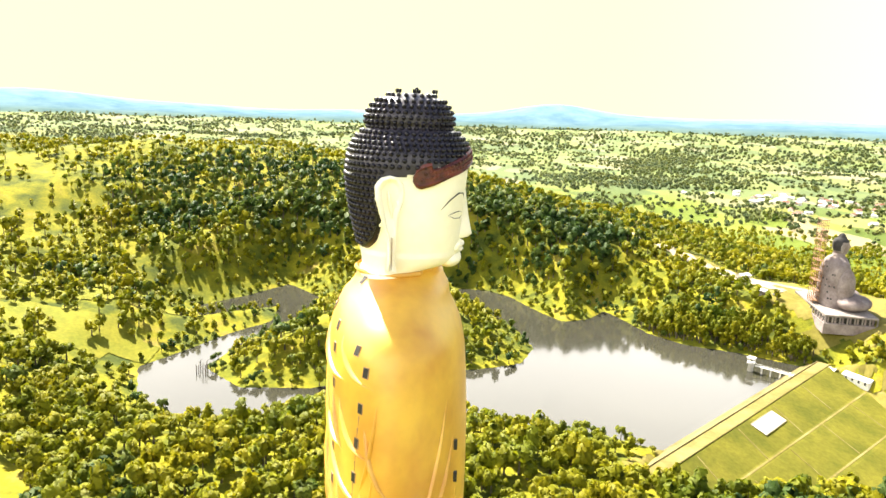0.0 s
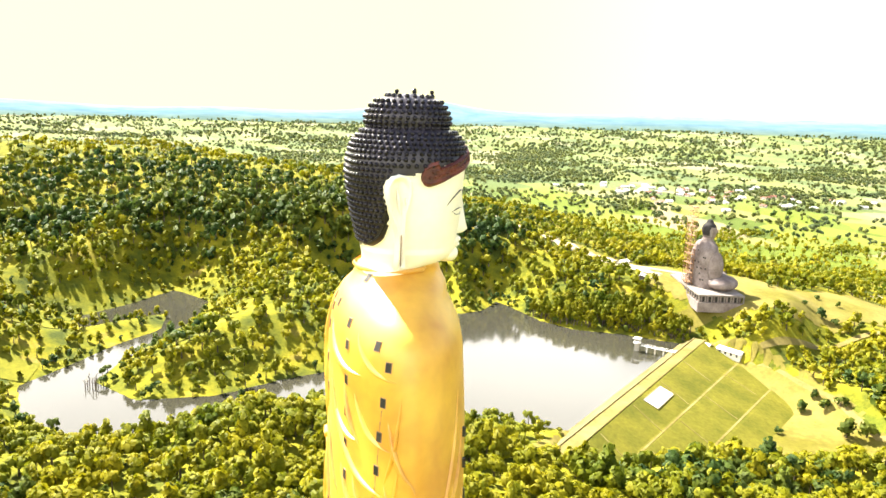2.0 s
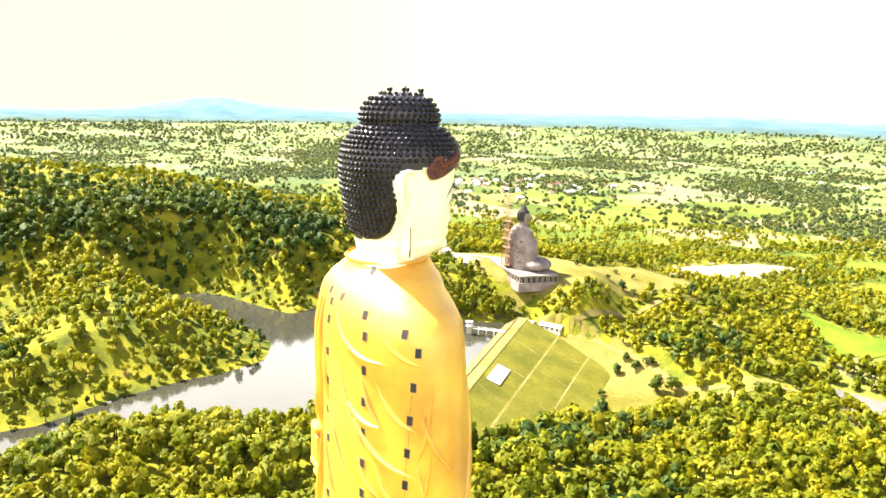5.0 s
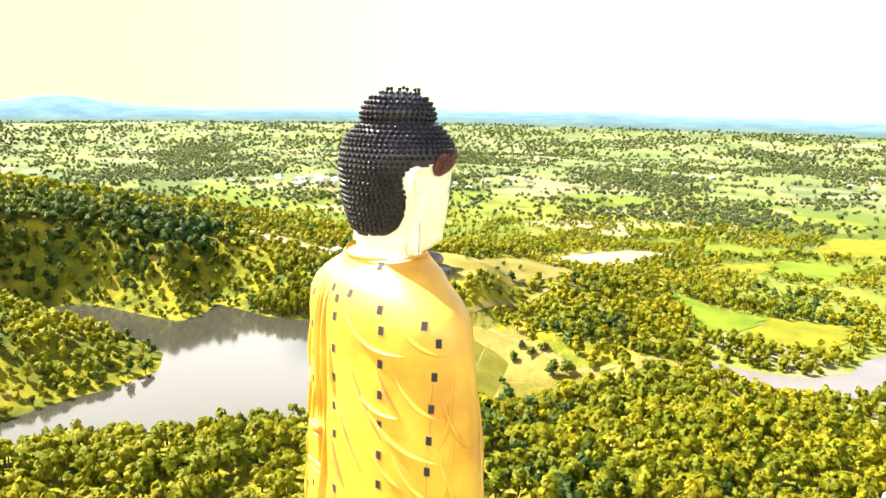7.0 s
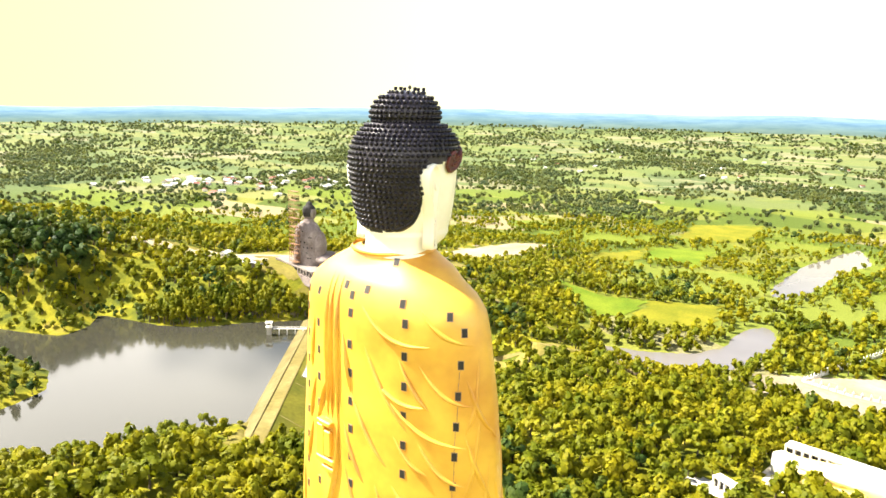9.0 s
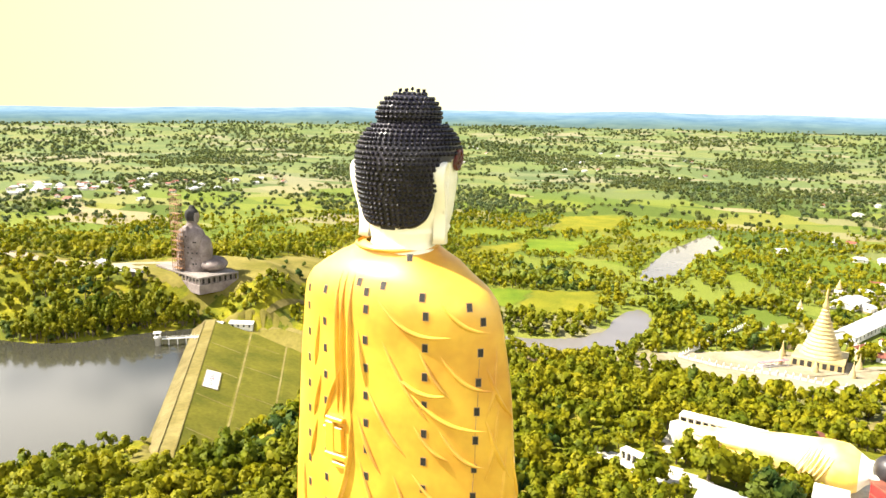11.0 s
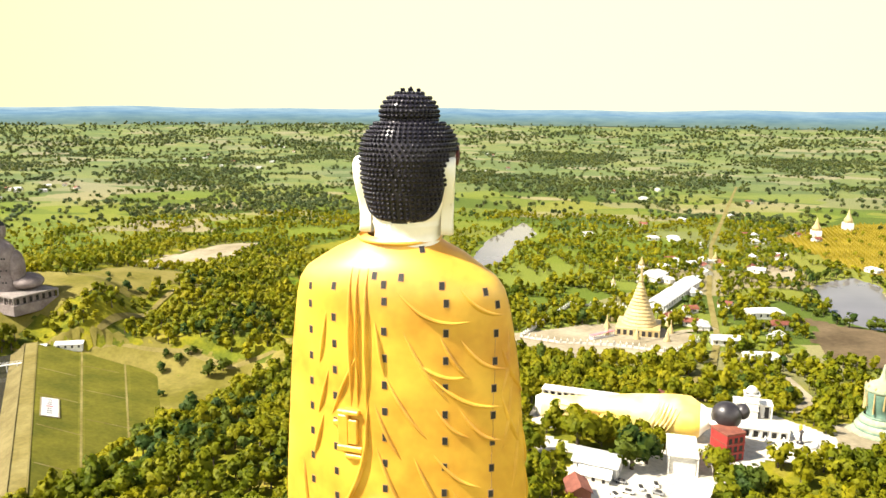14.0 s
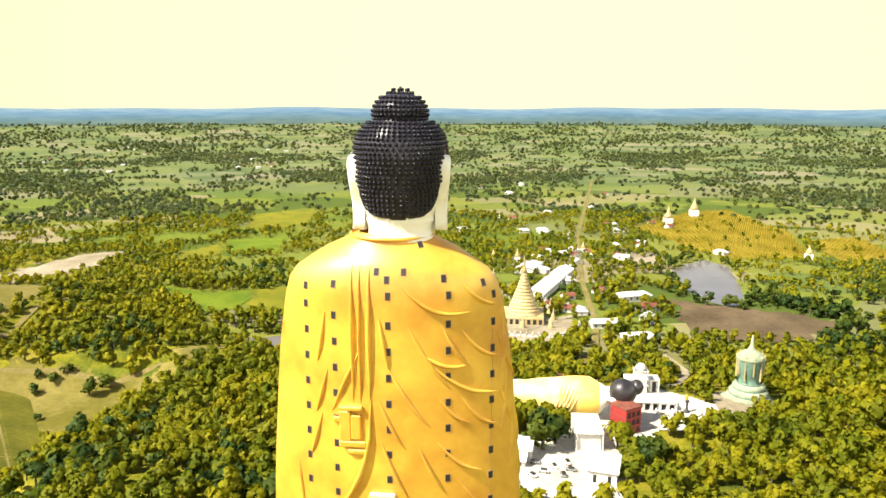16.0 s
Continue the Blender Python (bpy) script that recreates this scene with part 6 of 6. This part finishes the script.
# ---- the stupa court ----
def stupa():
    x, y = 432, -9
    th = empty("stupa", pose(x, y, gz(x, y) + 0.3), "pale golden stupa of stacked rings on a square arcade", "stupa")
    bm = bmesh.new()
    box(bm, -15, 15, -15, 15, -3, 5.5, 0.2)
    part("podium", bm, M_PALEGOLD, th)
    for s, ax in ((-1, 0), (1, 0), (-1, 1), (1, 1)):
        for i in range(7):
            o = -12.6 + 4.2 * i
            bm = bmesh.new()
            if ax:
                box(bm, o - 1.2, o + 1.2, s * 15 - 0.1, s * 15 + 0.1, 0.6, 4.2)
            else:
                box(bm, s * 15 - 0.1, s * 15 + 0.1, o - 1.2, o + 1.2, 0.6, 4.2)
            part("arch_opening", bm, M_DARK, th)
    tiers = []
    for k in range(13):
        r2 = 12.0 * (1 - k / 15.5) ** 1.35 + 0.6
        tiers.append((r2, 5.4 + 2.35 * k))
    for (r2, z0) in tiers:
        bm = bmesh.new()
        lathe(bm, ((r2, z0), (r2 + 0.15, z0 + 0.5), (r2 - 0.2, z0 + 1.1), (r2 - 0.7, z0 + 1.5), (max(0.5, r2 - 1.0), z0 + 2.4)), 28)
        part("ring", bm, M_PALEGOLD, th)
    bm = bmesh.new()
    lathe(bm, ((1.7, 35.5), (1.9, 37), (1.0, 40), (0.6, 43), (0.9, 43.6), (0.1, 48.5)), 16)
    part("spire", bm, M_PALEGOLD, th)
    small = empty("small_spire", pose(x + 20, y + 20, gz(x, y) + 0.3), "small pale golden corner spire", "stupa", "spires round the stupa")
    bm = bmesh.new()
    lathe(bm, ((2.2, -2), (2.2, 1.5), (1.6, 2.6), (1.7, 3.4), (0.9, 5), (0.4, 7.5), (0.05, 10.5)), 14)
    part("body", bm, M_PALEGOLD, small)
    for dx, dy in ((-20, 20), (20, -20), (-20, -20), (0, -22), (0, 22), (-22, 0), (22, 0)):
        copy_thing(small, pose(x + dx, y + dy, gz(x, y) + 0.3))
    # stair with a pink awning down to the court
    st = empty("covered_stair", pose(405, 14, gz(405, 14) + 0.3, 0, 0, 142), "covered stair with a pink awning beside the stupa", "stair")
    bm = bmesh.new()
    box(bm, -11, 11, -1.8, 1.8, 3.2, 3.6, 0.1)
    part("awning", bm, M_CANOPY, st)
    for i in range(6):
        for s in (-1.5, 1.5):
            bm = bmesh.new()
            box(bm, -10 + 4 * i - 0.15, -10 + 4 * i + 0.15, s - 0.15, s + 0.15, -1, 3.2)
            part("post", bm, M_WHITE, st)
    bm = bmesh.new()
    for i in range(8):
        box(bm, -11 + i * 2.7, -8.3 + i * 2.7, -1.6, 1.6, -1, 0.15 + i * 0.18)
    part("steps", bm, M_WHITE, st)


stupa()


def wall_run(name, pts, h, label):
    """A low white wall with posts along a polyline."""
    for (ax, ay), (bx, by) in zip(pts, pts[1:]):
        L = math.hypot(bx - ax, by - ay)
        a = math.degrees(math.atan2(by - ay, bx - ax))
        za, zb = gz(ax, ay), gz(bx, by)
        th = empty(name, pose(ax, ay, min(za, zb) + 0.3, 0, 0, a), label, "wall", "court walls")
        bm = bmesh.new()
        box(bm, 0, L, -0.3, 0.3, -3, h * 0.62 + abs(za - zb) * 0.5)
        part("wall", bm, M_WHITE, th)
        n = max(2, int(L / 4))
        for i in range(n):
            bm = bmesh.new()
            lathe(bm, ((0.55, -3), (0.55, h), (0.7, h + 0.1), (0.3, h + 0.8), (0.05, h + 1.7)), 8, 0, (L * (i + 0.5) / n, 0, abs(za - zb) * 0.5))
            part("post", bm, M_WHITE, th)


wall_run("court_wall", [(382, 66), (430, 58), (486, 46), (492, 0), (480, -45)], 2.2, "pale wall with pointed posts round the stupa court")
wall_run("court_wall", [(382, 66), (378, 40), (386, 2), (384, -34), (420, -50)], 2.2, "pale wall with pointed posts round the stupa court")


def shrine(x, y, h, label):
    th = empty("shrine", at(x, y), label, "shrine", "white shrines")
    bm = bmesh.new()
    box(bm, -h * 0.22, h * 0.22, -h * 0.22, h * 0.22, -1.5, h * 0.35, 0.1)
    part("base", bm, M_WHITE, th)
    bm = bmesh.new()
    lathe(bm, ((h * 0.2, h * 0.35), (h * 0.19, h * 0.5), (h * 0.1, h * 0.65), (h * 0.05, h * 0.8), (0.05, h)), 12)
    part("spire", bm, M_PALEGOLD, th)


for x, y, h in ((905, -195, 26), (985, -245, 28), (690, -300, 16), (640, 0, 14), (655, 25, 10), (700, -70, 12), (560, 20, 10)):
    shrine(x, y, h, "small white shrine with a pale gold spire")


# ---- parked vehicles on the court ----
def car(m, paint, label):
    th = empty("car", m, label, "car", "cars on the court")
    bm = bmesh.new()
    box(bm, -2.1, 2.1, -0.85, 0.85, 0.35, 0.95, 0.15)
    part("body", bm, paint, th)
    bm = bmesh.new()
    box(bm, -1.2, 1.1, -0.75, 0.75, 0.95, 1.5, 0.2)
    part("cabin", bm, M_DARK, th)
    for sx in (-1.3, 1.3):
        for sy in (-0.85, 0.85):
            bm = bmesh.new()
            lathe(bm, ((0.33, -0.1), (0.33, 0.1)), 10)
            w = part("wheel", bm, M_DARK, th)
            w.matrix_basis = pose(sx, sy, 0.33, 90, 0, 0)
    return th


c0 = car(at(158, -24, 20, 0.5), M_WHITE, "small white car parked on the pale court")
c1 = car(at(156, -30, 70, 0.5), M_TYRE, "small grey car parked on the pale court")
for i, (x, y, a) in enumerate(((152, -20, 80), (150, -27, 10), (147, -16, 40), (161, -17, 75), (163, -29, 15), (228, 405, 10), (224, 412, 60), (230, 396, 40))):
    copy_thing(c1 if i % 2 else c0, at(x, y, a, 0.5))


# ---- single shrubs on the open ground ----
SHRUB_AT = [(224, 232, 1.3), (251, 253, 1.9), (261, 248, 1.9), (256, 224, 3.0), (263, 219, 3.0), (304, 371, 1.5), (343, 371, 1.2), (351, 360, 1.2), (411, 380, 1.4), (318, 332, 2.2), (324, 326, 1.6), (334, 317, 1.6), (312, 343, 1.2), (449, 381, 1.4), (333, 392, 1.3), (261, 258, 1.5), (267, 244, 2.0), (213, 153, 1.6), (370, 292, 2), (343, 290, 2.2)]
SHRUB = [crown_arrays(500 + i, 90, 5, 1.0, s, 0.5) for i, s in enumerate(((2.2, 1.5, 0.3), (1.8, 1.7, 0.5)))]
_kinds = []
for v, f, m, nv in SHRUB:
    th = tagged(new("shrub"), "single dark green shrub on open dry grass", "shrub", "shrubs on the dry ground")
    for nm, k, mt in (("crown", 0, M_LEAF_DARK), ("trunk", 1, M_BARK)):
        used, inv = np.unique(f[m == k], return_inverse=True)
        mesh_from(nm, v[used], inv.reshape(-1, 4), [mt], normals=nv[used].astype(np.float32)).parent = th
    _kinds.append(th)
for i, (x, y, sz) in enumerate(SHRUB_AT):
    th = _kinds[i] if i < 2 else copy_thing(_kinds[i % 2], Matrix())
    th.matrix_basis = Matrix.LocRotScale((x, y, gz(x, y) - 0.1), Euler((0, 0, i * 1.7)), (sz, sz, sz * 0.9))


# ---- great shade trees in the court ----
for i, (x, y, sz) in enumerate(((174, -20, 3.0), (180, -25, 2.2), (178, -49, 2.0), (188, 2, 2.8), (193, -6, 2.2), (196, -15, 1.9), (197, -28, 1.4), (172, 18, 2.4), (166, -60, 2.2))):
    v, f, m, nv = crown_arrays(600 + i, 420, 14, 1.0, (3.4, 2.3, 1.2), 0.42)
    th = tagged(new("great_tree"), "broad dark green shade tree in the monastery court", "tree", "shade trees")
    for nm, k, mt in (("crown", 0, M_LEAF_DARK if i in (0, 1, 8) else M_LEAF), ("trunk", 1, M_BARK)):
        used, inv = np.unique(f[m == k], return_inverse=True)
        mesh_from(nm, v[used], inv.reshape(-1, 4), [mt], normals=nv[used].astype(np.float32)).parent = th
    th.matrix_basis = Matrix.LocRotScale((x, y, gz(x, y) - 0.1), Euler((0, 0, i)), (sz, sz, sz))


# ---- drowned trees in the lake's arm ----
for i in range(9):
    x, y, hh = -117 + 3.1 * (i % 3) + 0.8 * math.sin(i * 2.2), 283 + 3.4 * (i // 3) + 0.9 * math.cos(i * 1.7), 4.5 + 1.4 * math.sin(i * 1.3)
    th = empty("dead_tree", pose(x, y, LAKE_Z - 3, 0, 0, i * 50), "bare grey drowned tree standing in the lake", "dead tree", "drowned trees")
    bm = bmesh.new()
    lathe(bm, ((0.32, 0), (0.26, 3), (0.1, 3 + hh)), 7)
    part("trunk", bm, M_BARK, th)
    for k in range(4):
        bm = bmesh.new()
        lathe(bm, ((0.12, 0), (0.03, 1.9)), 5)
        br = part("branch", bm, M_BARK, th)
        br.matrix_basis = pose(0, 0, 3 + hh * (0.35 + 0.15 * k), 0, 48, 90 * k + 20 * i)
